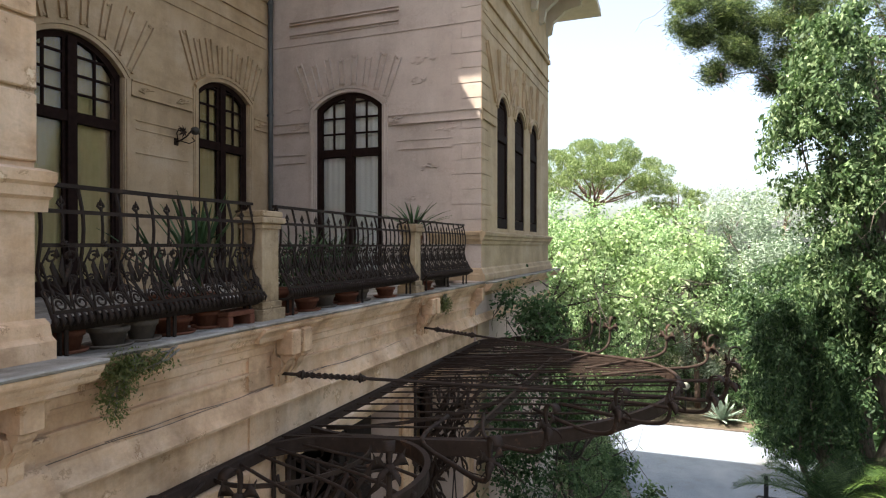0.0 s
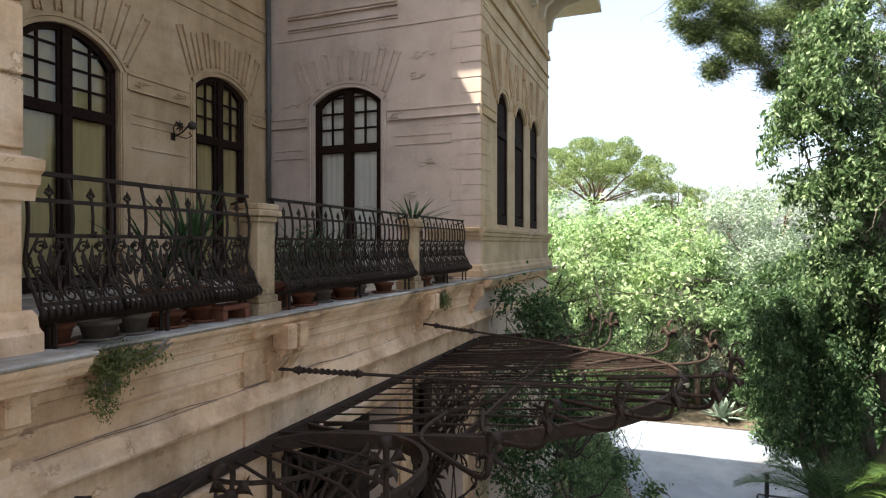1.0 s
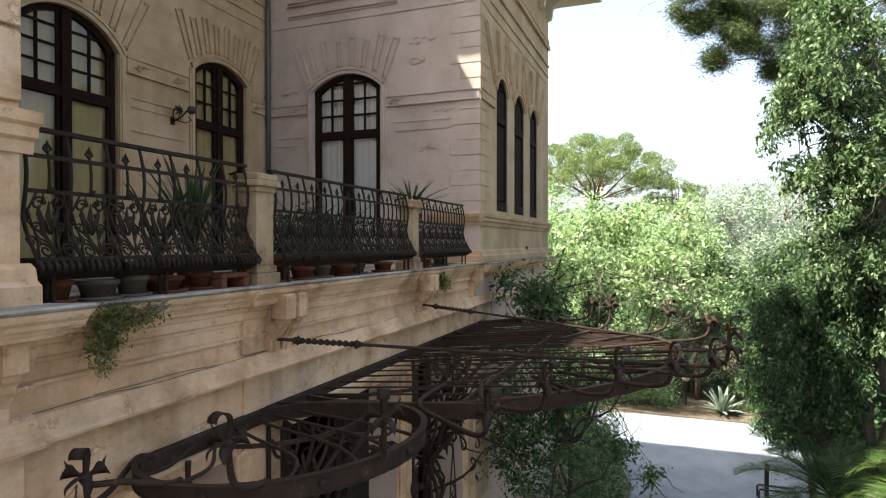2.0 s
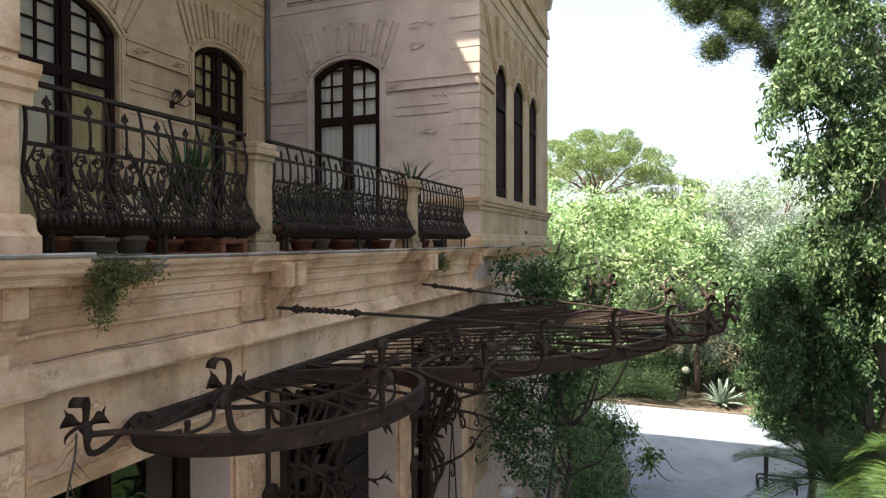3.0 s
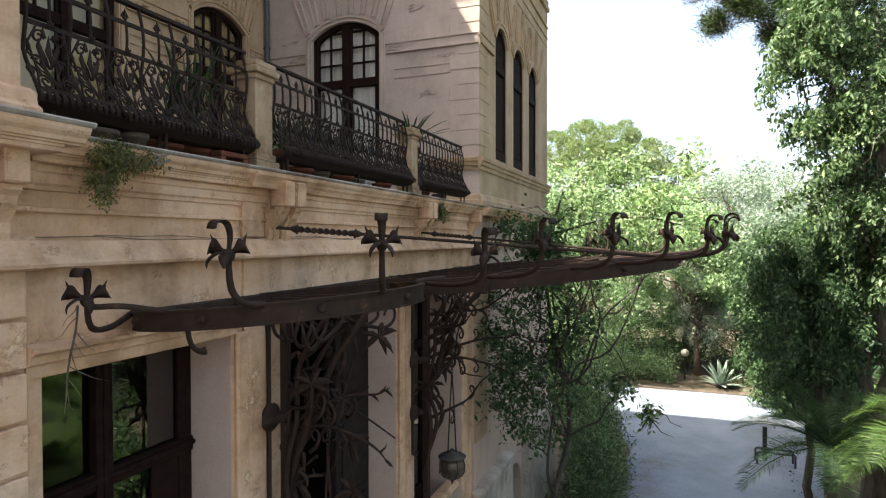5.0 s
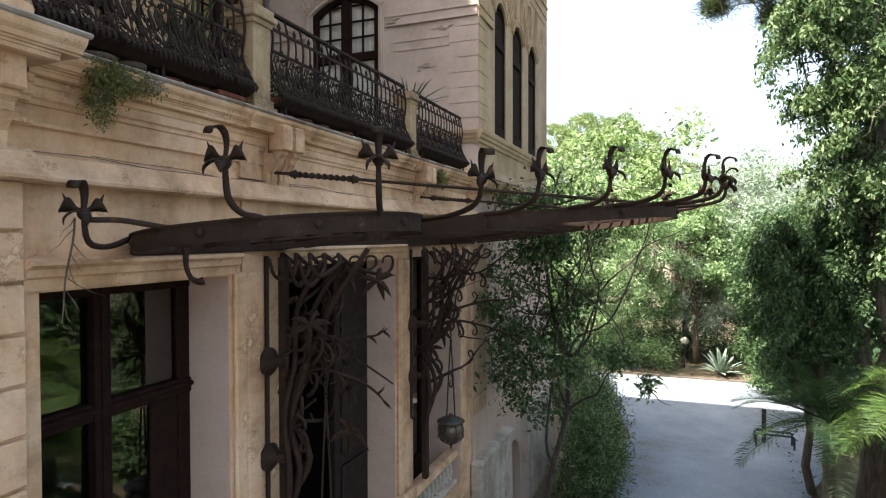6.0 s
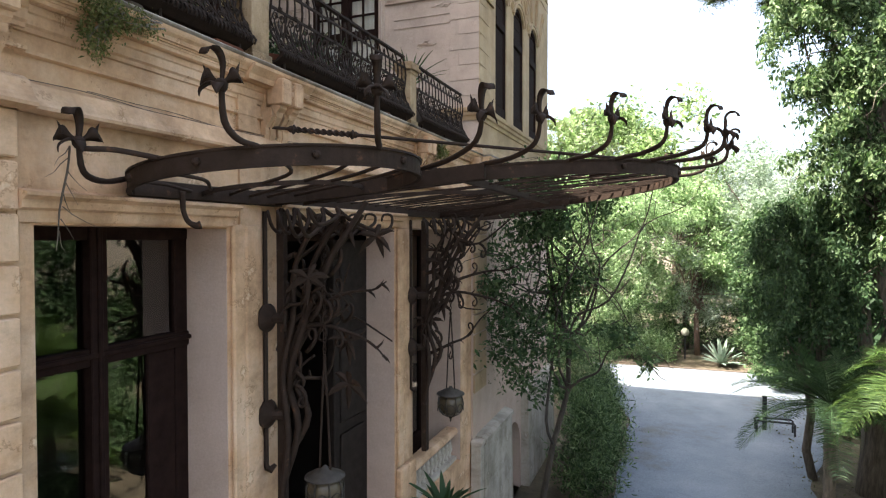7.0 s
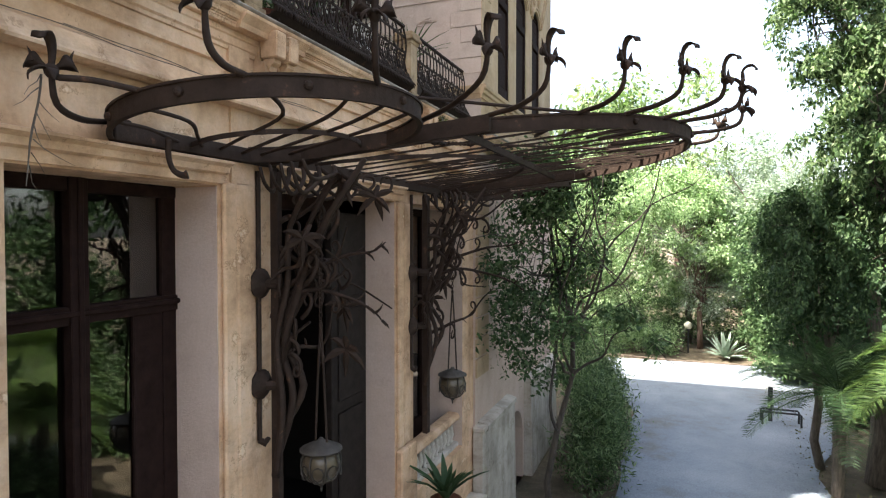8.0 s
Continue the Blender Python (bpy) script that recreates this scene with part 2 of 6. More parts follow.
class Mesh:
    """Collects vertices and faces of one part."""

    def __init__(self):
        self.v, self.f = [], []

    def add(self, verts, faces):
        o = len(self.v)
        self.v += [tuple(p) for p in verts]
        self.f += [tuple(i + o for i in q) for q in faces]
        return self

    def box(self, x0, x1, y0, y1, z0, z1, cut=0.0):
        """A box; cut: width of the chamfer along its upright and top edges."""
        if not cut:
            vs = [(x, y, z) for z in (z0, z1) for x, y in ((x0, y0), (x1, y0), (x1, y1), (x0, y1))]
            return self.add(vs, [(3, 2, 1, 0), (4, 5, 6, 7), (0, 1, 5, 4), (1, 2, 6, 5), (2, 3, 7, 6), (3, 0, 4, 7)])
        c = min(cut, (x1 - x0) * 0.4, (y1 - y0) * 0.4, (z1 - z0) * 0.4)

        def ring(d, z):
            e = c + d
            return [(x0 + d, y0 + e, z), (x0 + e, y0 + d, z), (x1 - e, y0 + d, z), (x1 - d, y0 + e, z),
                    (x1 - d, y1 - e, z), (x1 - e, y1 - d, z), (x0 + e, y1 - d, z), (x0 + d, y1 - e, z)]
        vs = ring(c, z0) + ring(0, z0 + c) + ring(0, z1 - c) + ring(c, z1)
        fs = [tuple(range(7, -1, -1)), tuple(range(24, 32))]
        for k in range(3):
            fs += [(8 * k + i, 8 * k + (i + 1) % 8, 8 * k + 8 + (i + 1) % 8, 8 * k + 8 + i) for i in range(8)]
        return self.add(vs, fs)

    def prism(self, profile, a, b, axis="y"):
        """A closed outline (u, z) drawn out from a to b along an axis."""
        n = len(profile)
        put = (lambda u, z, s: (u, s, z)) if axis == "y" else (lambda u, z, s: (s, u, z))
        vs = [put(u, z, a) for u, z in profile] + [put(u, z, b) for u, z in profile]
        fs = [tuple(range(n)), tuple(range(2 * n - 1, n - 1, -1))]
        fs += [(i, i + n, (i + 1) % n + n, (i + 1) % n) for i in range(n)]
        return self.add(vs, fs)

    def tube(self, pts, r, sides=6, closed=False):
        """A round bar along points; r: one radius or a radius a point."""
        pts = [Vector(p) for p in pts]
        n = len(pts)
        rad = r if isinstance(r, (list, tuple)) else [r] * n
        vs, side = [], None
        for i, p in enumerate(pts):
            if closed:
                d = pts[(i + 1) % n] - pts[i - 1]
            else:
                d = pts[min(i + 1, n - 1)] - pts[max(i - 1, 0)]
            d = d.normalized() if d.length > 1e-9 else Vector((0, 0, 1))
            if side is None:
                side = d.orthogonal().normalized()
            else:
                side = side - d * side.dot(d)
                side = side.normalized() if side.length > 1e-6 else d.orthogonal().normalized()
            up = d.cross(side)
            vs += [p + (side * math.cos(2 * math.pi * k / sides) + up * math.sin(2 * math.pi * k / sides)) * rad[i] for k in range(sides)]
        fs = []
        for i in range(n if closed else n - 1):
            j = (i + 1) % n
            fs += [(i * sides + k, i * sides + (k + 1) % sides, j * sides + (k + 1) % sides, j * sides + k) for k in range(sides)]
        if not closed:
            fs += [tuple(range(sides - 1, -1, -1)), tuple((n - 1) * sides + k for k in range(sides))]
        return self.add(vs, fs)

    def strap(self, pts, w, h, wide=Vector((0, 0, 1)), closed=False):
        """A flat bar: w across along wide, h thick."""
        pts = [Vector(p) for p in pts]
        n = len(pts)
        vs = []
        for i, p in enumerate(pts):
            d = (pts[(i + 1) % n] - pts[i - 1]) if closed else pts[min(i + 1, n - 1)] - pts[max(i - 1, 0)]
            s = d.cross(wide)
            s = s.normalized() if s.length > 1e-6 else Vector((1, 0, 0))
            vs += [p + wide * w / 2 + s * h / 2, p + wide * w / 2 - s * h / 2, p - wide * w / 2 - s * h / 2, p - wide * w / 2 + s * h / 2]
        fs = []
        for i in range(n if closed else n - 1):
            j = (i + 1) % n
            fs += [(4 * i + k, 4 * i + (k + 1) % 4, 4 * j + (k + 1) % 4, 4 * j + k) for k in range(4)]
        if not closed:
            fs += [(3, 2, 1, 0), tuple(4 * (n - 1) + k for k in range(4))]
        return self.add(vs, fs)

    def lathe(self, cx, cy, prof, sides=14):
        """Turned shape: outline of (radius, z)."""
        n = len(prof)
        vs = [(cx + r * math.cos(2 * math.pi * k / sides), cy + r * math.sin(2 * math.pi * k / sides), z) for r, z in prof for k in range(sides)]
        fs = [(i * sides + k, i * sides + (k + 1) % sides, (i + 1) * sides + (k + 1) % sides, (i + 1) * sides + k) for i in range(n - 1) for k in range(sides)]
        fs += [tuple(range(sides - 1, -1, -1)), tuple((n - 1) * sides + k for k in range(sides))]
        return self.add(vs, fs)

    def blade(self, pts, widths, across):
        """A thin leaf or petal along points, with a keel."""
        across = Vector(across)
        pts = [Vector(p) for p in pts]
        n = len(pts)
        vs = []
        for i, (p, w) in enumerate(zip(pts, widths)):
            d = pts[min(i + 1, n - 1)] - pts[max(i - 1, 0)]
            nrm = d.cross(across)
            nrm = nrm.normalized() if nrm.length > 1e-6 else Vector((0, 0, 1))
            t = min(0.007, w * 0.2 + 0.002)
            vs += [p - across * w, p + nrm * (t + w * 0.25), p + across * w, p + nrm * (w * 0.25 - t)]
        fs = []
        for i in range(n - 1):
            fs += [(4 * i + k, 4 * i + (k + 1) % 4, 4 * i + 4 + (k + 1) % 4, 4 * i + 4 + k) for k in range(4)]
        fs += [(3, 2, 1, 0), tuple(4 * (n - 1) + k for k in range(4))]
        return self.add(vs, fs)

    def data(self, name, mat, smooth=False):
        me = bpy.data.meshes.new(name)
        me.from_pydata(self.v, [], self.f)
        me.materials.append(mat)
        if smooth:
            me.polygons.foreach_set("use_smooth", [True] * len(me.polygons))
        return me


def part(name, mesh, mat, parent=None, label="", smooth=False):
    ob = new(name, mesh.data(name, mat, smooth) if isinstance(mesh, Mesh) else mesh)
    if parent:
        ob.parent = parent
    if label:
        ob["label"] = label
    return ob


def thing(name, label, category, at=(0, 0, 0), group="", kind=""):
    ob = new(name)
    ob.empty_display_size = 0.1
    ob.location = at
    return tagged(ob, label, category, group, kind)


def leaves(name, where, size, mat, parent=None, seed=1, droop=0.4, slim=0.45, jitter=0.35):
    """Many single leaves, one rhombic blade each, at the given places."""
    g = np.random.default_rng(seed)
    n = len(where)
    yaw = g.uniform(0, 2 * np.pi, n)
    pitch = g.normal(-droop, 0.5, n)
    d = np.stack([np.cos(yaw) * np.cos(pitch), np.sin(yaw) * np.cos(pitch), np.sin(pitch)], 1)
    s = g.normal(size=(n, 3)) * np.array([1.0, 1.0, 0.5])
    s -= (s * d).sum(1)[:, None] * d
    s /= np.linalg.norm(s, axis=1)[:, None] + 1e-9
    ln = size * (1 + g.normal(0, jitter, n).clip(-0.6, 0.9))
    w = ln * slim
    p = np.asarray(where)
    up = np.cross(d, s)
    quad = np.stack([p, p + d * (ln * 0.45)[:, None] + s * (w / 2)[:, None] + up * (ln * 0.06)[:, None],
                     p + d * ln[:, None], p + d * (ln * 0.45)[:, None] - s * (w / 2)[:, None] + up * (ln * 0.06)[:, None]], 1)
    me = bpy.data.meshes.new(name)
    me.vertices.add(4 * n)
    me.vertices.foreach_set("co", quad.reshape(-1))
    me.loops.add(4 * n)
    me.loops.foreach_set("vertex_index", np.arange(4 * n))
    me.polygons.add(n)
    me.polygons.foreach_set("loop_start", np.arange(0, 4 * n, 4))
    me.polygons.foreach_set("loop_total", np.full(n, 4))
    me.update()
    me.materials.append(mat)
    return part(name, me, mat, parent)


def clumps(g, centre, radii, n, shell=0.55):
    """Places of leaf clumps in a lumpy ellipsoid, more of them near its skin."""
    d = g.normal(size=(n, 3))
    d /= np.linalg.norm(d, axis=1)[:, None]
    lump = np.array([noise.noise(Vector(v * 1.7) + Vector((centre[0], centre[1], 3.1))) for v in d])
    r = (shell + (1 - shell) * g.random(n) ** 0.6) * (1 + 0.45 * lump)
    return np.asarray(centre) + d * r[:, None] * np.asarray(radii)


def lobes(g, centre, radii, n, shell=0.5, sub=9):
    """Clumps gathered into larger boughs, so that the crown has lit tops, dark hollows and gaps."""
    big = clumps(g, centre, radii, max(4, n // sub), shell)
    size = 0.165 * (radii[0] * radii[1] * radii[2]) ** (1 / 3) + 0.1
    off = g.normal(size=(len(big), sub, 3))
    off /= np.linalg.norm(off, axis=2)[:, :, None]
    off *= (g.random((len(big), sub, 1)) ** 0.4) * size * np.array([1.3, 1.3, 0.6]) * g.uniform(0.7, 1.3, (len(big), 1, 1))
    return (big[:, None, :] + off).reshape(-1, 3)


def strands(g, centre, radii, n, length, hang):
    """Leaf bunches along boughs that reach outward from the crown and then hang, with gaps between them."""
    a = clumps(g, centre, np.asarray(radii) * 0.8, n, 0.35)
    d = a - np.asarray(centre)
    d[:, 2] *= 0.3
    d += g.normal(size=(n, 3)) * 0.35
    d /= np.linalg.norm(d, axis=1)[:, None]
    ln = length * g.uniform(0.5, 1.25, n)
    t = np.linspace(0, 1, 8)
    pts = a[:, None, :] + d[:, None, :] * (ln[:, None] * t)[:, :, None]
    pts[:, :, 2] += ln[:, None] * (0.25 * t - hang * t * t)[None, :]
    return pts.reshape(-1, 3)


def scatter(g, centres, spread, per):
    return (centres[:, None, :] + g.normal(size=(len(centres), per, 3)) * np.asarray(spread)).reshape(-1, 3)


def smooth(pts, k=4):
    """A rounded line through the points."""
    pts = [Vector(p) for p in pts]
    out = []
    for i in range(len(pts) - 1):
        q0, q1, q2, q3 = pts[max(i - 1, 0)], pts[i], pts[i + 1], pts[min(i + 2, len(pts) - 1)]
        for j in range(k):
            t = j / k
            out.append(0.5 * ((2 * q1) + (q2 - q0) * t + (2 * q0 - 5 * q1 + 4 * q2 - q3) * t * t + (3 * q1 - q0 - 3 * q2 + q3) * t ** 3))
    return out + [pts[-1]]


def taper(r0, r1, n):
    return [r0 + (r1 - r0) * i / (n - 1) for i in range(n)]


def wander(g, a, b, bend=0.15, n=7):
    """A gently crooked line from a to b."""
    a, b = Vector(a), Vector(b)
    ln = (b - a).length
    pts = []
    off = Vector((0, 0, 0))
    for i in range(n):
        t = i / (n - 1)
        if 0 < i < n - 1:
            off = off * 0.6 + Vector(g.normal(size=3)) * ln * bend * 0.35
            pts.append(a.lerp(b, t) + off)
        else:
            pts.append(a.lerp(b, t))
    return pts


def tree(name, label, foot, top, crown_sets, mat, barkmat, trunk_r, seed, limbs=10, size=0.12, droop=0.4, slim=0.45, twigs=0, category="tree", spray=None):
    """foot and top of the trunk; crown_sets: (centre, radii, clump count, leaves a clump, spread)."""
    g = np.random.default_rng(seed)
    root = thing(name, label, category)
    line = wander(g, foot, top, 0.05, 9)
    part("trunk", Mesh().tube(line, [trunk_r * (1.15 - 0.8 * i / 8) for i in range(9)], 9), barkmat, root, smooth=True)
    every = []
    for c, radii, n, per, spread, *own in crown_sets:
        cl = strands(g, c, radii, n, *spray) if spray else lobes(g, c, radii, n)
        every.append((cl, per, spread, own[0] if own else mat))
    allc = np.concatenate([e[0] for e in every])
    bm = Mesh()
    for k in range(limbs):
        tgt = Vector(allc[g.integers(len(allc))])
        t = 0.35 + 0.6 * g.random()
        i = int(t * 8)
        st = line[i]
        r0 = trunk_r * (0.55 - 0.35 * t) + 0.008
        pts = wander(g, st, tgt, 0.12, 7)
        bent = smooth(pts, 3)
        bm.tube(bent, taper(r0, r0 * 0.15, len(bent)), 5)
        for q in range(3):
            j = 3 + q
            bm.tube(wander(g, pts[j], allc[g.integers(len(allc))] * 0.35 + np.array(pts[j]) * 0.65, 0.2, 5), [r0 * 0.3 * (1 - 0.8 * m / 4) for m in range(5)], 4)
    for k in range(twigs):
        a = Vector(allc[g.integers(len(allc))])
        b = a + Vector(g.normal(size=3)) * 0.5
        bm.tube(wander(g, a, b, 0.2, 5), [0.012, 0.01, 0.008, 0.006, 0.003], 4)
    if limbs or twigs:
        part("branchwork", bm, barkmat, root, smooth=True)
    for k, lm in enumerate(dict.fromkeys(e[3] for e in every)):
        pts = np.concatenate([scatter(g, cl, sp, per) for cl, per, sp, own in every if own is lm])
        leaves("crown", pts, size, lm, root, seed + 7 + k, droop, slim)
    return root

# ---------------------------------------------------------------- the house: walls
GROUND = -0.5
FX = -4.02            # street-side face of the entrance front
RX = -8.98            # set-back wall behind the terrace
TX, TY = -4.0, 12.165  # outer corner of the far tower
TEND = 18.9
NY = 3.36             # corner of the near tower
FLOOR = 7.24          # terrace floor


def arc(u0, u1, spring, top, n=14):
    h, w, c = top - spring, (u1 - u0) / 2, (u0 + u1) / 2
    if h < 0.01:
        return [(u0, top), (u1, top)]
    r = (w * w + h * h) / (2 * h)
    a = math.asin(min(1, w / r))
    return [(c + r * math.sin(-a + 2 * a * k / n), top - r + r * math.cos(-a + 2 * a * k / n)) for k in range(n + 1)]


def on_x(X):
    return lambda u, z, d=0.0: (X - d, u, z)


def on_y(Y):
    return lambda u, z, d=0.0: (u, Y + d, z)


def wall(name, at, u0, u1, z0, z1, holes, mat, label, thick=0.45):
    """holes: (u0, u1, sill, spring, top)."""
    m = Mesh()

    def slab(poly):
        n = len(poly)
        m.add([at(u, z) for u, z in poly], [tuple(range(n))])
        m.add([at(u, z, thick) for u, z in poly], [tuple(range(n - 1, -1, -1))])

    u = u0
    for a, b, sill, spring, top in sorted(holes):
        slab([(u, z0), (a, z0), (a, z1), (u, z1)])
        if sill > z0:
            slab([(a, z0), (b, z0), (b, sill), (a, sill)])
        line = arc(a, b, spring, top)
        slab([*line, (b, z1), (a, z1)] if line[0][1] < z1 else line)
        edge = [(a, sill), *line, (b, sill)]
        k = len(edge)
        m.add([at(p, q) for p, q in edge] + [at(p, q, thick) for p, q in edge], [(i, (i + 1) % k, (i + 1) % k + k, i + k) for i in range(k)])
        u = b
    slab([(u, z0), (u1, z0), (u1, z1), (u, z1)])
    rim = [(u0, z0), (u1, z0), (u1, z1), (u0, z1)]
    m.add([at(p, q) for p, q in rim] + [at(p, q, thick) for p, q in rim], [(i, (i + 1) % 4, (i + 1) % 4 + 4, i + 4) for i in range(4)])
    return tagged(part(name, m, mat), label, "wall", kind="structure")


W1 = (6.55, 8.27, FLOOR, 10.78, 11.22)
W2 = (9.95, 11.41, FLOOR, 11.0, 11.27)
W3 = (-7.80, -6.18, FLOOR, 10.96, 11.27)
W4 = [(13.3, 14.19, 8.36, 10.95, 11.25), (14.82, 15.8, 8.36, 10.95, 11.25), (16.45, 17.36, 8.36, 10.95, 11.25)]
LW = (3.475, 5.13, 2.4, 5.83, 5.83)
DOOR = (5.9, 8.42, 1.7, 5.87, 5.87)
SIDE = (9.02, 11.15, 1.7, 5.87, 5.87)   # deep recess beside the door

wall_terrace = wall("wall_terrace", on_x(RX), NY - 0.4, TY, FLOOR - 0.3, 16.7, [W1, W2], CREAM, "set-back cream plaster wall behind the terrace")
wall_tower_side = wall("wall_tower_side", on_y(TY), RX, TX - 0.004, FLOOR - 0.3, 15.2, [W3], MAUVE, "greyish plaster side wall of the far tower")
wall_tower_front = wall("wall_tower_front", on_x(TX), TY + 0.003, TEND, 7.3, 15.2, W4, CREAM, "cream plaster tower front with three narrow windows")
wall_tower_end = wall("wall_tower_end", on_y(TEND - 0.45), -15.0, TX - 0.45, GROUND, 15.2, [], CREAM, "plain end wall of the far tower")
wall_entrance = wall("wall_entrance", on_x(FX), NY, 11.75, GROUND, 7.05, [LW, DOOR, SIDE], OCHRE, "stained ochre plaster wall with door and window")
wall_tower_base = wall("wall_tower_base", on_x(TX + 0.02), 11.75, TEND, GROUND, 7.3, [(14.1, 15.5, GROUND, 0.7, 1.3)], ROSE, "rose-grey plaster base of the far tower")
wall_near_tower = wall("wall_near_tower", on_x(TX), -9.0, NY, GROUND, 15.2, [], OCHRE, "ochre plaster front of the near tower")
wall_near_side = wall("wall_near_side", on_y(NY - 0.455), RX - 0.4, TX - 0.46, FLOOR - 0.3, 15.2, [], CREAM, "plain side wall of the near tower")
wall_back = wall("wall_back", on_x(-15.0), -9.0, TEND, GROUND, 15.2, [], CREAM, "plain rear wall of the house")
wall_south = wall("wall_south", on_y(-9.0), -15.0, TX - 0.46, GROUND, 15.2, [], CREAM, "plain end wall of the near tower")

m = Mesh().box(RX - 0.2, FX - 0.45, NY - 0.3, TY + 0.4, FLOOR - 0.25, FLOOR)
tagged(part("terrace_floor", m, MARBLE), "worn grey terrace floor slab", "floor", kind="structure")
# Rooms added behind the openings, their darkness put into the colour
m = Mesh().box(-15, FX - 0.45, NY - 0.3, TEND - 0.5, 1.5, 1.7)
tagged(part("hall_floor", m, INNER), "hall floor inside the entrance, near-black to stand for shade", "floor", kind="structure")
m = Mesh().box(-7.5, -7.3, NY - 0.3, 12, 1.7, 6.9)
tagged(part("wall_hall", m, INNER), "inner wall of the entrance hall, near-black to stand for shade", "wall", kind="structure")
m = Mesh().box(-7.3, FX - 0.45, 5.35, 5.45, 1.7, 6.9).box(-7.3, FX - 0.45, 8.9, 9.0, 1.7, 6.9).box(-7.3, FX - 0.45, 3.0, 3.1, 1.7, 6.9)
tagged(part("wall_rooms", m, INNER), "added partition walls behind the entrance front, near-black to stand for shade", "wall", kind="structure")
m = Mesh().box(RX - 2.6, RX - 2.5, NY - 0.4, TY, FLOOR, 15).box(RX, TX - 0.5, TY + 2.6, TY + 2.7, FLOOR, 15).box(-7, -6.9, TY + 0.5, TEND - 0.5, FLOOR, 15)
tagged(part("wall_upper_rooms", m, INNER), "added partition walls of the upper rooms, near-black to stand for shade", "wall", kind="structure")


def roof(name, x0, x1, y0, y1, z, rise, label):
    root = thing(name, label, "roof", kind="structure")
    e = Mesh().box(x0, x1, y0, y1, z, z + 0.08).box(x0 + 0.02, x1 - 0.02, y0 + 0.02, y1 - 0.02, z + 0.083, z + 0.24)
    part("eave", e, SOFFIT, root, "pale painted eave boards")
    cx, cy = (x0 + x1) / 2, (y0 + y1) / 2
    t = Mesh().add([(x0 + .05, y0 + .05, z + .243), (x1 - .05, y0 + .05, z + .243), (x1 - .05, y1 - .05, z + .243), (x0 + .05, y1 - .05, z + .243), (cx, cy - 1, z + rise), (cx, cy + 1, z + rise)],
                   [(0, 1, 4), (1, 2, 5, 4), (2, 3, 5), (3, 0, 4, 5), (3, 2, 1, 0)])
    part("tiles", t, ROOF, root, "red clay roof tiles")
    return root


roof_far = roof("roof_far_tower", -15, -2.6, TY - 1.6, TEND + 1.4, 15.2, 1.2, "shallow hipped tower roof with wide eaves")
roof("roof_near_tower", -15, -2.6, -10.4, NY + 1.4, 15.2, 1.2, "shallow hipped tower roof with wide eaves")
roof("roof_middle", -15, -7.55, NY + 0.1, TY - 0.2, 16.7, 1.0, "shallow roof over the set-back middle of the house")


def corbel(at_y, root):
    m = Mesh().prism([(TX + 0.002, 14.2), (TX + 0.15, 14.25), (TX + 0.2, 14.55), (TX + 0.55, 14.85), (TX + 1.0, 14.95), (TX + 1.05, 15.195), (TX + 0.002, 15.195)], at_y - 0.09, at_y + 0.09)
    part("corbel", m, SOFFIT, root)


for k in range(7):
    corbel(TY + 0.35 + k * 1.02, roof_far)

# string courses, sunk panels and other relief on the walls


def relief(parent, at, u0, u1, z0, z1, proud, mat, name="moulding", cut=0.006):
    """A flat raised band on a wall."""
    p0, p1 = at(u0, z0, -proud), at(u1, z1, 0.0)
    lo, hi = [min(a, b) for a, b in zip(p0, p1)], [max(a, b) for a, b in zip(p0, p1)]
    return part(name, Mesh().box(lo[0], hi[0], lo[1], hi[1], lo[2], hi[2], cut), mat, parent)


def framed_band(parent, at, u0, u1, z0, z1, mat, rosettes):
    relief(parent, at, u0, u1, z0, z1, 0.025, mat, "band")
    relief(parent, at, u0, u1, z1 - 0.03, z1, 0.05, mat)
    relief(parent, at, u0, u1, z0, z0 + 0.03, 0.05, mat)
    g = np.random.default_rng(int(abs(u0) * 100))
    for c in rosettes:
        m = Mesh()
        zc = (z0 + z1) / 2
        for k in range(9):
            a = k * 0.7
            p = at(c + 0.02 * k * math.cos(a) - 0.04 + 0.03 * g.normal(), zc + 0.045 * math.sin(a * 1.3), -0.03)
            q = at(c + 0.02 * k * math.cos(a + 1) + 0.05 * g.normal(), zc + 0.05 * math.sin(a * 1.3 + 1), -0.04)
            m.tube([p, (Vector(p) + Vector(q)) / 2 + Vector(at(0, 0, -0.02)) - Vector(at(0, 0, 0)), q], 0.014, 5)
        part("carved_ornament", m, mat, parent)


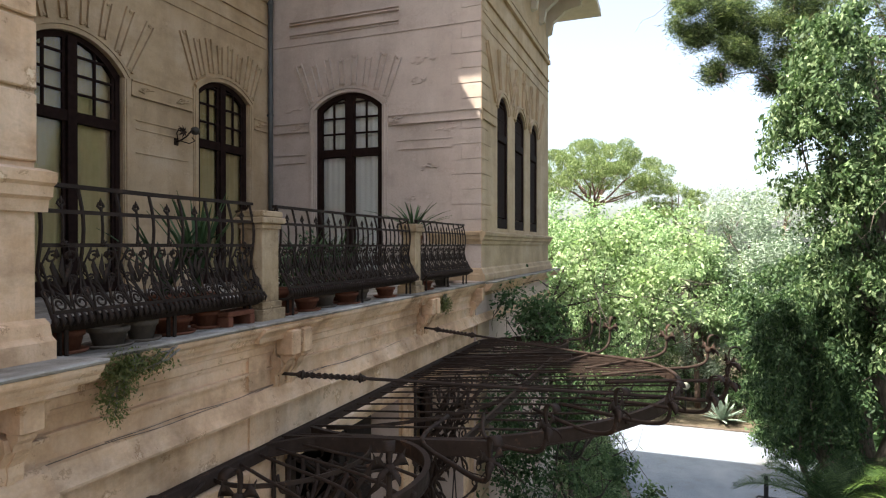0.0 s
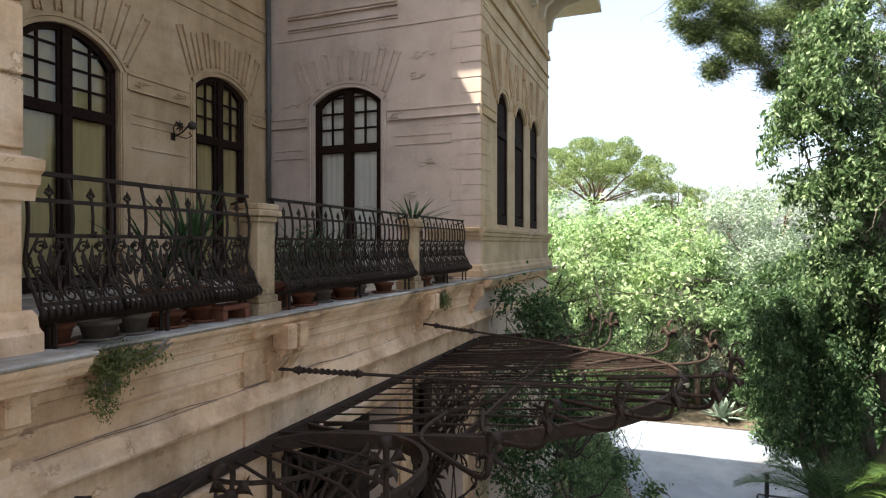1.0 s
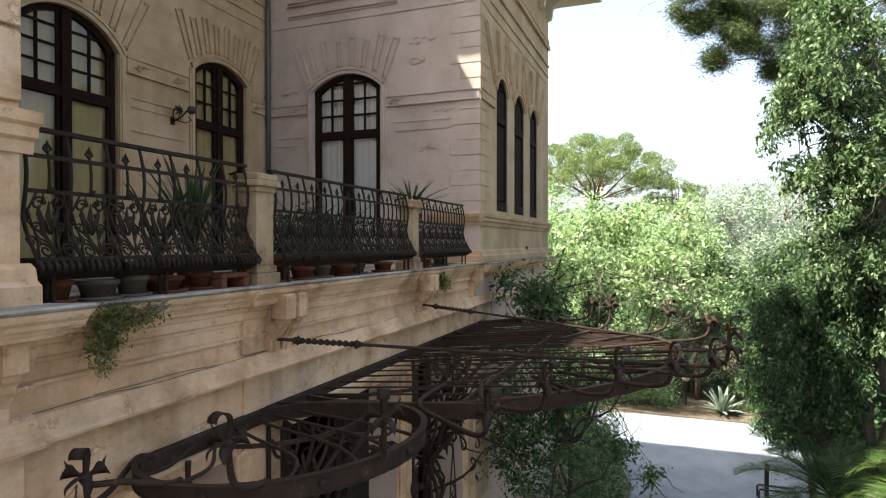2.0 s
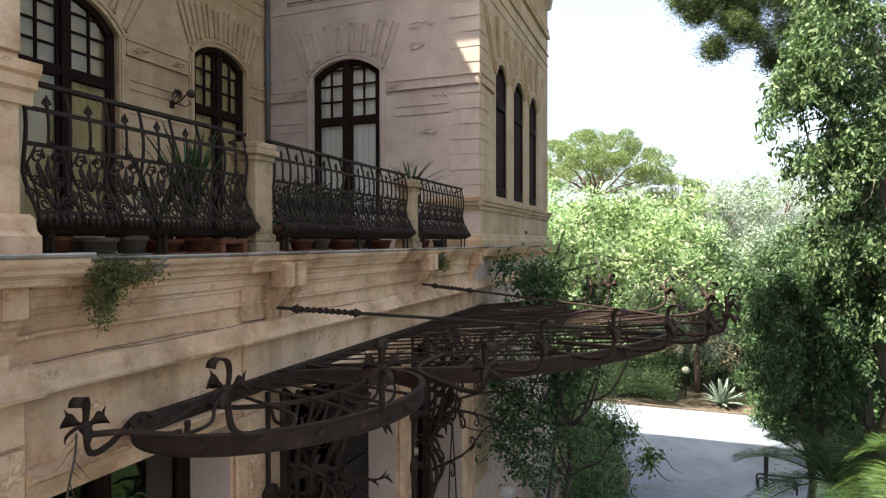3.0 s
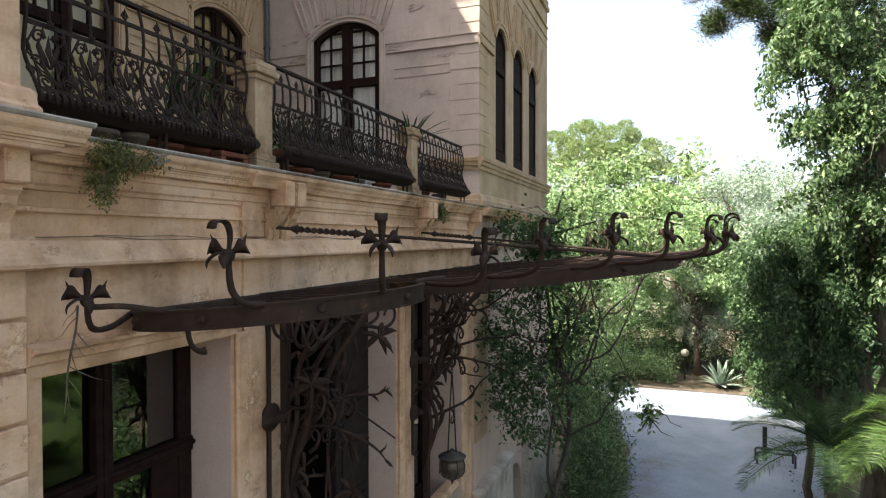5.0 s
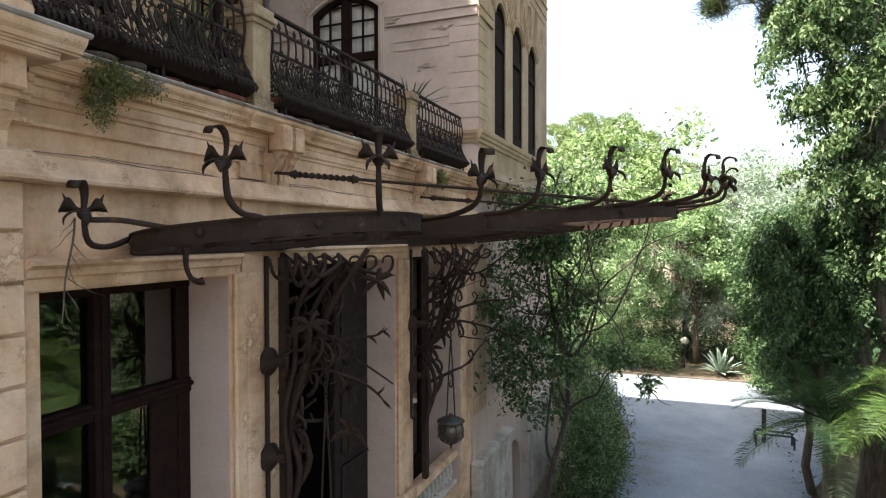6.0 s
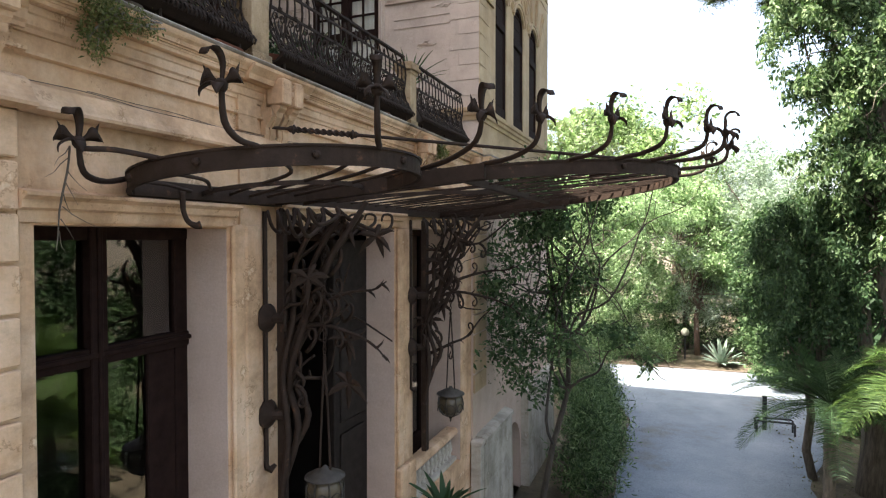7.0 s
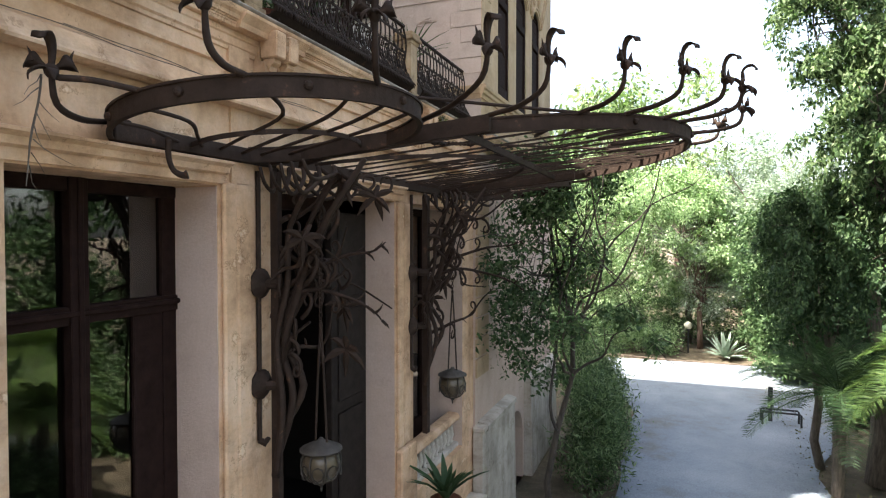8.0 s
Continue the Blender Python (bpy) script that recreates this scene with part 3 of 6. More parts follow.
def voussoirs(parent, at, hole, mat, n=8, length=0.6):
    """Radiating wedge strips over an arch, with small bosses, and the moulded arch rim."""
    a, b, sill, spring, top = hole
    c, h, w = (a + b) / 2, top - spring, (b - a) / 2
    r = (w * w + h * h) / (2 * h)
    zc = top - r
    half = math.asin(min(1, w / r)) * 1.06
    for off, wide, proud in ((0.0, 0.07, 0.035), (0.075, 0.045, 0.055)):
        m = Mesh()
        pts = []
        for k in range(17):
            t = -half + 2 * half * k / 16
            pts.append(t)
        vs, fs = [], []
        for t in pts:
            for rr, d in ((r + off, 0), (r + off, -proud), (r + off + wide, -proud), (r + off + wide, 0)):
                vs.append(at(c + rr * math.sin(t), zc + rr * math.cos(t), d))
        for k in range(16):
            fs += [(4 * k + j, 4 * k + j + 1, 4 * k + 5 + j, 4 * k + 4 + j) for j in range(3)]
        fs += [(0, 1, 2, 3), (64, 65, 66, 67)]
        part("arch_rim", m.add(vs, fs), mat, parent)
    for k in range(n):
        t = half * 0.92 * (2 * k / (n - 1) - 1)
        lean = 0.5 * t
        u0, z0 = c + (r + 0.16) * math.sin(t), zc + (r + 0.16) * math.cos(t)
        tall = (top + 0.17 + length * (1.0 if k % 2 == 0 else 0.88) - z0 - 0.22 * length * (1 - math.cos(t * 1.5)))
        e = (math.sin(lean), math.cos(lean))
        f = (e[1], -e[0])
        for side in (-0.07, 0.035):
            vs = []
            for s in (0.0, tall / e[1]):
                for w_ in (side * (1 + 0.5 * s), side * (1 + 0.5 * s) + 0.032):
                    for d in (0, -0.045):
                        vs.append(at(u0 + e[0] * s + f[0] * w_, z0 + e[1] * s + f[1] * w_, d))
            part("voussoir_strip", Mesh().add(vs, [(0, 1, 3, 2), (4, 5, 7, 6), (0, 1, 5, 4), (2, 3, 7, 6), (1, 3, 7, 5)]), mat, parent)
        for s in ((tall / e[1] - 0.03), 0.05):
            p = Vector(at(u0 + e[0] * s, z0 + e[1] * s, -0.012))
            m = Mesh()
            for q in range(3):
                o = Vector(at(0.04 * math.cos(q * 1.1 + k), 0.035 * math.sin(q * 1.1 + k), 0)) - Vector(at(0, 0, 0))
                m.tube([p - o, p + o * 0.2, p + o], [0.012, 0.028, 0.014], 5)
            part("boss", m, mat, parent)


def jambs(parent, at, hole, mat):
    a, b, sill, spring, top = hole
    for u0, u1 in ((a - 0.14, a - 0.01), (b + 0.01, b + 0.14)):
        relief(parent, at, u0, u1, sill, spring - 0.02, 0.03, mat, "jamb")
        relief(parent, at, u0 + 0.03, u1 - 0.05, sill, spring - 0.02, 0.05, mat, "jamb")


ax, ay, af = on_x(RX), on_y(TY), on_x(TX)
for hole in (W1, W2):
    voussoirs(wall_terrace, ax, hole, CREAM)
    jambs(wall_terrace, ax, hole, CREAM)
voussoirs(wall_tower_side, ay, W3, MAUVE)
jambs(wall_tower_side, ay, W3, MAUVE)
for hole in W4:
    voussoirs(wall_tower_front, af, hole, CREAM, 4, 0.9)
framed_band(wall_terrace, ax, W1[1] + 0.16, W2[0] - 0.16, 10.5, 10.78, CREAM, (8.7, 9.55))
framed_band(wall_terrace, ax, W2[1] + 0.16, 12.1, 10.5, 10.75, CREAM, (11.75,))
framed_band(wall_tower_side, ay, RX + 0.05, W3[0] - 0.16, 10.48, 10.7, MAUVE, (-8.2,))
framed_band(wall_tower_side, ay, W3[1] + 0.16, TX - 0.02, 10.48, 10.7, MAUVE, (-5.85,))
framed_band(wall_tower_front, af, TY + 0.05, 13.1, 10.48, 10.7, CREAM, ())
for z in (9.55, 9.95, 10.1):
    relief(wall_terrace, ax, W1[1] + 0.25, W2[0] - 0.25, z, z + 0.025, 0.02, CREAM)
for u0, u1, z in ((-5.82, -4.6, 9.96), (-5.82, -4.6, 10.14), (-8.85, -8.05, 9.8), (-8.85, -8.05, 9.98)):
    relief(wall_tower_side, ay, u0, u1, z, z + 0.025, 0.02, MAUVE)
for z, p in ((12.4, 0.02), (12.58, 0.03), (12.63, 0.05), (12.85, 0.06), (12.92, 0.04)):
    relief(wall_tower_side, ay, RX + 0.05 if p == 0.02 else -8.45, -4.33 if p == 0.02 else -5.78, z, z + 0.03, p, MAUVE)
for z, p, h in ((12.35, 0.02, 0.03), (12.6, 0.03, 0.03), (12.9, 0.05, 0.04), (13.4, 0.08, 0.12), (13.6, 0.05, 0.1)):
    relief(wall_tower_front, af, TY + 0.05, TEND - 0.05, z, z + h, p, CREAM)
    relief(wall_terrace, ax, NY + 0.1, TY - 0.1, z, z + h, p, CREAM)

# carved patches of worn ornament on the tower's side
g = np.random.default_rng(5)
for u, z in ((-5.3, 11.75), (-5.35, 11.35), (-4.75, 10.32), (-5.15, 9.6), (-5.5, 8.95), (-8.5, 11.0)):
    m = Mesh()
    for k in range(7):
        p = Vector((u + g.normal() * 0.13, TY - 0.006, z + g.normal() * 0.045))
        m.tube([p, p + Vector((0.07, -0.012, 0.02 * g.normal())), p + Vector((0.14, 0, 0.02))], [0.006, 0.014, 0.005], 5)
    part("worn_ornament", m, MAUVE, wall_tower_side)

# corner stones of the towers: alternate long and short, with open joints
zz, k = 8.5, 0
while zz < 14.6:
    ln = 0.62 if k % 2 else 0.42
    m = Mesh().box(TX - ln, TX - 0.002, TY - 0.012, TY + 0.002, zz + 0.008, zz + 0.292, 0.005)
    part("corner_stone", m, MAUVE, wall_tower_side)
    m = Mesh().box(TX - 0.002, TX + 0.012, TY - 0.012, TY + ln, zz + 0.008, zz + 0.292, 0.005)
    part("corner_stone", m, CREAM, wall_tower_front)
    zz += 0.3
    k += 1
zz, k = 8.46, 0
while zz < 14.6:
    part("corner_stone", Mesh().box(TX - 0.002, TX + 0.03, NY - (0.8 if k % 2 else 0.62), NY, zz + 0.012, zz + 0.41, 0.01), OCHRE, wall_near_tower)
    zz += 0.42
    k += 1
zz = 2.0
while zz < 6.3:
    part("corner_stone", Mesh().box(TX - 0.002, TX + 0.035, NY - 0.75, NY, zz + 0.012, zz + 0.29, 0.01), OCHRE, wall_near_tower)
    zz += 0.3
zz = 2.75
while zz < 6.4:
    part("corner_stone", Mesh().box(TX + 0.02, TX + 0.06, 11.75, 12.5, zz + 0.012, zz + 0.36, 0.012), CREAM, wall_tower_base)
    zz += 0.38

# tower parapets below the upper windows, with moulded sills
SILL = [(0, 8.02), (0.03, 8.02), (0.04, 8.09), (0.075, 8.11), (0.08, 8.17), (0.11, 8.19), (0.12, 8.25), (0.0, 8.28)]
BASEM = [(0, 7.3), (0.10, 7.3), (0.10, 7.42), (0.06, 7.45), (0.045, 7.52), (0.0, 7.55)]
NEARSILL = [(u, z + 0.16) for u, z in SILL]         # the near tower's sill runs a little higher
for parent, y0, y1, mat, sill in ((wall_tower_front, TY - 0.1, TEND + 0.1, CREAM, SILL), (wall_near_tower, -9.0, NY + 0.06, OCHRE, NEARSILL)):
    for prof, nm in ((sill, "sill"), (BASEM, "base_moulding")):
        part(nm, Mesh().prism([(TX + u, z) for u, z in prof], y0, y1), mat, parent)
for prof, nm in ((SILL, "sill"), (BASEM, "base_moulding")):
    part(nm, Mesh().prism([(TY - u, z) for u, z in prof], -5.1, TX - 0.002, "x"), CREAM, wall_tower_side)
for prof, nm in ((NEARSILL, "sill"), (BASEM, "base_moulding")):
    part(nm, Mesh().prism([(NY + 0.55 * u, z) for u, z in prof], RX, TX - 0.002, "x"), OCHRE, wall_near_side)

# ---------------------------------------------------------------- cornices under the terrace


def cornice(name, label, y0, y1, out, mat, slabmat, step=0.0):
    """out: how far the slab reaches past the wall; step: how much the fascia stops short of its end."""
    root = thing(name, label, "cornice", kind="structure")
    a = FX
    part("slab", Mesh().prism([(a - 0.45, FLOOR), (a - 0.45, 7.262), (a + out + 0.012, 7.298), (a + out + 0.02, 7.288), (a + out + 0.012, 7.276), (a + out, 7.268), (a, FLOOR)], y0, y1), slabmat, root, "worn grey slab edge")
    part("crown_moulding", Mesh().prism([(a + 0.002, 7.239), (a + out - 0.02, 7.266), (a + out, 7.266), (a + out - 0.004, 7.244), (a + out - 0.012, 7.228), (a + out - 0.035, 7.205), (a + out - 0.045, 7.18), (a + out - 0.062, 7.176), (a + out - 0.064, 7.165), (a + 0.002, 7.165)], y0, y1 - 0.15 * step), mat, root)
    part("fascia", Mesh().prism([(a + 0.002, 7.163), (a + out - 0.075, 7.163), (a + out - 0.075, 7.148), (a + out - 0.082, 7.145), (a + out - 0.085, 7.122), (a + out - 0.1, 7.116), (a + 0.002, 7.114)], y0, y1 - step), mat, root)
    return root


corn = cornice("cornice_terrace", "ochre cornice with worn grey slab under the railing", NY + 0.004, 12.0, 0.19, OCHRE, MARBLE)
c2 = cornice("cornice_near_tower", "projecting ochre cornice of the near tower", -9.0, NY + 0.13, 0.45, OCHRE, MARBLE, 0.13)
c2.location.z = 0.03
c3 = cornice("cornice_far_tower", "projecting pale cornice of the far tower", 11.9, TEND + 0.3, 0.33, OCHRE, MARBLE)
part("break_moulding", Mesh().prism([(FX + 0.003, 7.249), (FX + 0.22, 7.249), (FX + 0.215, 7.225), (FX + 0.18, 7.19), (FX + 0.16, 7.165), (FX + 0.15, 7.122), (FX + 0.003, 7.115)], 5.24, 6.15), OCHRE, corn)
part("break_moulding", Mesh().prism([(FX + 0.003, 7.249), (FX + 0.22, 7.249), (FX + 0.215, 7.225), (FX + 0.18, 7.19), (FX + 0.16, 7.165), (FX + 0.15, 7.122), (FX + 0.003, 7.115)], 8.85, 9.5), OCHRE, corn)

# frieze mouldings and the sloping string course
for y0, y1, w_, mt in ((NY, 11.75, wall_entrance, OCHRE), (-9.0, NY + 0.03, wall_near_tower, OCHRE), (11.75, TEND, wall_tower_base, OCHRE)):
    o = FX + (0.06 if w_ is wall_near_tower else 0.0)
    part("frieze_moulding", Mesh().prism([(o, 6.955), (o + 0.018, 6.96), (o + 0.022, 6.985), (o + 0.04, 7.0), (o + 0.042, 7.06), (o + 0.055, 7.07), (o + 0.055, 7.113), (o, 7.113)], y0, y1), mt, w_)
    part("thin_moulding", Mesh().prism([(o, 6.82), (o + 0.035, 6.83), (o + 0.035, 6.852), (o, 6.858)], y0, y1), mt, w_)
    part("string_course", Mesh().prism([(o, 6.49), (o + 0.06, 6.485), (o + 0.125, 6.50), (o + 0.13, 6.52), (o + 0.09, 6.57), (o + 0.05, 6.655), (o + 0.02, 6.675), (o, 6.685)], y0, y1), mt, w_)
part("pilaster_strip", Mesh().box(FX + 0.001, FX + 0.025, 5.27, 5.55, 2.0, 6.499), OCHRE, wall_entrance)
part("frieze_strip", Mesh().box(FX + 0.001, FX + 0.03, 5.25, 5.5, 6.69, 7.049), OCHRE, wall_entrance)
for y0, y1, top in ((3.36, 5.2, 5.845), (5.8, 8.6, 5.885)):
    part("lintel_moulding", Mesh().prism([(FX, top), (FX + 0.03, top), (FX + 0.035, top + 0.07), (FX + 0.07, top + 0.085), (FX + 0.075, top + 0.13), (FX + 0.12, top + 0.155), (FX + 0.12, top + 0.175), (FX, top + 0.2)], y0, y1), OCHRE, wall_entrance)
for y0, y1, x1, z0 in ((5.16, 5.3, 0.05, 2.0), (5.33, 5.5, 0.04, 2.0), (8.46, 8.62, 0.05, 2.55), (8.66, 8.85, 0.035, 2.55)):
    part("door_pilaster", Mesh().box(FX + 0.001, FX + x1, y0, y1, z0, 5.86, 0.015), OCHRE, wall_entrance)
# Thin linings: skylight on these side faces is put into the rose-grey
for y1, z0, z1 in ((5.13, 2.41, 5.82), (8.42, 1.72, 5.86)):
    part("reveal", Mesh().box(FX - 0.44, FX - 0.004, y1 - 0.008, y1 - 0.003, z0, z1), ROSE, wall_entrance, "smooth rose-grey reveal, skylight tint put into its colour")
part("pilaster_foot", Mesh().box(FX + 0.001, FX + 0.10, 8.44, 8.95, 1.2, 2.53, 0.02), OCHRE, wall_entrance)


def console(y):
    """A scrolled bracket under the cornice with a hanging drop."""
    root = thing("cornice_bracket", "scrolled ochre plaster bracket under the cornice", "bracket", group="cornice brackets")
    prof = [(FX + 0.003, 7.113), (FX + 0.058, 7.113), (FX + 0.06, 6.95), (FX + 0.12, 6.93), (FX + 0.13, 6.86), (FX + 0.09, 6.80), (FX + 0.055, 6.76), (FX + 0.06, 6.70), (FX + 0.04, 6.64), (FX + 0.003, 6.60)]
    part("scroll", Mesh().prism(prof, y - 0.075, y + 0.075), OCHRE, root)
    part("scroll_rib", Mesh().prism([(u + 0.012 if u > FX + 0.02 else u, z) for u, z in prof], y - 0.02, y + 0.02), OCHRE, root)
    part("block", Mesh().box(FX + 0.062, FX + 0.25, y - 0.068, y + 0.068, 6.965, 7.2, 0.012), OCHRE, root, "pale plaster end block")
    part("drop", Mesh().prism([(FX + 0.1, 6.963), (FX + 0.2, 6.963), (FX + 0.2, 6.93), (FX + 0.165, 6.90), (FX + 0.15, 6.86), (FX + 0.135, 6.90), (FX + 0.1, 6.93)], y - 0.05, y + 0.05), OCHRE, root)
    return root


for y in (5.66, 5.85, 9.1, 9.29, 11.55):
    console(y)
for y in (2.7, 3.16):
    r = console(y)
    r.location.x = 0.05

# ---------------------------------------------------------------- windows and doors


def arched_window(name, label, at, hole, inset, rows, blind, blindmat, cols=2):
    a, b, sill, spring, top = hole
    root = thing(name, label, "window", kind="structure")
    fr = 0.09
    c = (a + b) / 2
    line = arc(a, b, spring, top)

    def bar(nm, u0, u1, z0, z1, d0, d1, mat=WOOD, lab="", under=None):
        p, q = at(u0, z0, d0), at(u1, z1, d1)
        lo, hi = [min(i, j) for i, j in zip(p, q)], [max(i, j) for i, j in zip(p, q)]
        return part(nm, Mesh().box(lo[0], hi[0], lo[1], hi[1], lo[2], hi[2], 0.008), mat, under or root, lab)

    vs, fs = [], []
    for u, z in line:
        u2, z2 = c + (u - c) * (1 - fr / (c - a)), z - fr
        vs += [at(u, z, inset), at(u2, z2, inset), at(u2, z2, inset + 0.1), at(u, z, inset + 0.1)]
    for k in range(len(line) - 1):
        fs += [(4 * k + j, 4 * k + (j + 1) % 4, 4 * k + 4 + (j + 1) % 4, 4 * k + 4 + j) for j in range(4)]
    part("arched_head", Mesh().add(vs, fs), WOOD, root)
    bar("stile", a, a + fr, sill, spring, inset, inset + 0.1)
    bar("stile", b - fr, b, sill, spring, inset, inset + 0.1)
    if cols == 2:
        bar("mullion", c - 0.075, c + 0.075, sill, top - 0.05, inset - 0.03, inset + 0.09)
    zt = sill + (top - sill) * 0.66
    bar("transom", a + fr, b - fr, zt, zt + 0.17, inset - 0.015, inset + 0.1)
    bar("bottom_rail", a + fr, b - fr, sill, sill + 0.22, inset, inset + 0.09)
    leafs = [(a + fr, c - 0.075), (c + 0.075, b - fr)] if cols == 2 else [(a + fr, b - fr)]
    for u0, u1 in leafs:
        sash = bar("casement", u0, u0 + 0.05, sill + 0.22, top - 0.08, inset + 0.02, inset + 0.07)
        bar("sash_stile", u1 - 0.05, u1, sill + 0.22, top - 0.08, inset + 0.02, inset + 0.07, WOOD, "", sash)
        mid = (u0 + u1) / 2
        if cols == 2:
            bar("glazing_bar", mid - 0.02, mid + 0.02, zt + 0.17, top, inset + 0.02, inset + 0.07, WOOD, "", sash)
        step = (spring + 0.12 - zt - 0.17) / rows
        for k in range(1, rows + 1):
            z = zt + 0.17 + step * k
            bar("glazing_bar", u0, u1, z - 0.02, z + 0.02, inset + 0.022, inset + 0.068, WOOD, "", sash)
        for z0, z1 in ((sill + 0.22, zt), (zt + 0.17, top)):
            # Single-leaf windows carry a dark panel in place of glass
            if cols == 1:
                bar("dark_panel", u0 + 0.03, u1 - 0.03, z0 + 0.02, min(z1, spring + 0.1) - 0.02, inset + 0.03, inset + 0.06, WOOD, "", sash)
                continue
            p = part("pane", Mesh().add([at(u0, z0, inset + 0.045), at(u1, z0, inset + 0.045), at(u1, z1, inset + 0.045), at(u0, z1, inset + 0.045)], [(0, 1, 2, 3)]), GLASS, sash)
            p.visible_shadow = False
    if blind:
        n = 40
        vs = []
        for k in range(n + 1):
            u = a + (b - a) * k / n
            d = inset + 0.12 + 0.02 * math.sin(k * 1.9) + 0.012 * math.sin(k * 0.7)
            vs += [at(u, sill, d), at(u, top, d), at(u, sill, d + 0.01), at(u, top, d + 0.01)]
        fs = []
        for k in range(n):
            fs += [(4 * k, 4 * k + 4, 4 * k + 5, 4 * k + 1), (4 * k + 2, 4 * k + 3, 4 * k + 7, 4 * k + 6)]
        part("curtain", Mesh().add(vs, fs), blindmat, root, blind, smooth=True)
    return root


arched_window("window_1", "tall arched dark wooden French window, ochre blind drawn", ax, W1, 0.06, 3, "drawn ochre blind", BLIND)
arched_window("window_2", "arched dark wooden French window, ochre blind drawn", ax, W2, 0.06, 3, "drawn ochre blind", BLIND)
arched_window("window_3", "arched dark wooden French window with white curtains", ay, W3, 0.06, 3, "drawn white curtain", CURTAIN)
for k, hole in enumerate(W4):
    arched_window("window_%d" % (k + 4), "narrow arched window with flat dark wooden panels", af, hole, 0.02, 2, "", None, 1)

root = thing("window_7", "large dark wooden window reflecting the garden", "window", kind="structure")
a, b, z0, z1 = LW[0], LW[1], LW[2], LW[4]
X = FX - 0.44


def lw(nm, y0, y1, za, zb, d=0.0, t=0.08, mat=WOOD):
    return part(nm, Mesh().box(X - t, X + d, y0, y1, za, zb, 0.008), mat, root)


lw("stile", a, a + 0.12, z0, z1)
lw("stile", b - 0.14, b, z0, z1)
lw("mullion", (a + b) / 2 - 0.14, (a + b) / 2 + 0.0, z0, z1, 0.04)
lw("mullion_bead", (a + b) / 2 - 0.09, (a + b) / 2 - 0.05, z0, z1, 0.06, 0.02)
lw("head", a, b, z1 - 0.1, z1, 0.01)
lw("transom", a, b, 4.80, 4.93, 0.02)
lw("transom_bead", a, b, 4.86, 4.90, 0.05, 0.01)
lw("lower_rail", a, b, z0, z0 + 0.3)
for y0, y1 in ((a + 0.12, (a + b) / 2 - 0.14), ((a + b) / 2, b - 0.14)):
    for za, zb in ((z0 + 0.3, 4.80), (4.93, z1 - 0.1)):
        part("pane", Mesh().add([(X - 0.04, y0, za), (X - 0.04, y1, za), (X - 0.04, y1, zb), (X - 0.04, y0, zb)], [(0, 1, 2, 3)]), LOWGLASS, root).visible_shadow = False
lw("casement_side", b - 0.42, b - 0.141, z0, 4.80, -0.01, 0.06)

root = thing("door_1", "tall dark entrance door, one leaf standing open", "door", kind="structure")
X = FX - 0.43
part("door_leaf", Mesh().box(X - 0.1, X, 7.55, 8.42, 1.7, 5.87, 0.01), GREYWOOD, root, "faded dark wooden leaf")
for za, zb in ((1.9, 3.2), (3.35, 4.5), (4.65, 5.7)):
    part("raised_panel", Mesh().box(X, X + 0.03, 7.68, 8.3, za, zb, 0.025), GREYWOOD, root)
part("open_leaf", Mesh().box(X - 1.0, X - 0.05, 5.92, 6.0, 1.7, 5.87, 0.01), WOOD, root, "open wooden leaf")
part("door_head", Mesh().box(X - 0.1, X, 5.9, 8.42, 5.7, 5.869, 0.01), WOOD, root)

# ---------------------------------------------------------------- terrace: pedestals and railings


def pedestal(y, half=0.125):
    root = thing("railing_pedestal", "weathered ochre plaster pedestal with moulded cap", "pedestal", group="railing pedestals")
    x = -4.17
    part("shaft", Mesh().box(x - half, x + half, y - half, y + half, 7.46, 8.14, 0.005), LICHEN, root)
    part("base", Mesh().box(x - half - 0.045, x + half + 0.045, y - half - 0.045, y + half + 0.045, 7.27, 7.39, 0.006).box(x - half - 0.022, x + half + 0.022, y - half - 0.022, y + half + 0.022, 7.392, 7.46, 0.008), LICHEN, root)
    part("cap", Mesh().box(x - half - 0.018, x + half + 0.018, y - half - 0.018, y + half + 0.018, 8.14, 8.19, 0.006).box(x - half - 0.05, x + half + 0.05, y - half - 0.05, y + half + 0.05, 8.192, 8.25, 0.008).box(x - half - 0.03, x + half + 0.03, y - half - 0.03, y + half + 0.03, 8.252, 8.31, 0.01), LICHEN, root, "lichen-stained moulded cap")
    return root


pedestal(5.63)
pedestal(9.16, 0.11)

RAILX = -4.16


def belly(z):
    """How far the bulging railing stands out at a height."""
    t = (z - 7.52) / 0.85
    return 0.17 * math.exp(-((t + 0.05) / 0.28) ** 2) + 0.055 * math.sin(max(0.0, min(1.0, (t - 0.35) / 0.65)) * math.pi)


def rail_x(z):
    return RAILX + belly(z)


def swirl(m, y, z, r, turns=1.4, rad=0.007, flip=1):
    pts = []
    for k in range(13):
        t = k / 12
        a = t * turns * 2 * math.pi
        rr = r * (1 - 0.72 * t)
        zz = z + rr * math.sin(a)
        pts.append((rail_x(zz) + 0.008, y + flip * rr * math.cos(a), zz))
    m.tube(pts, rad, 4)


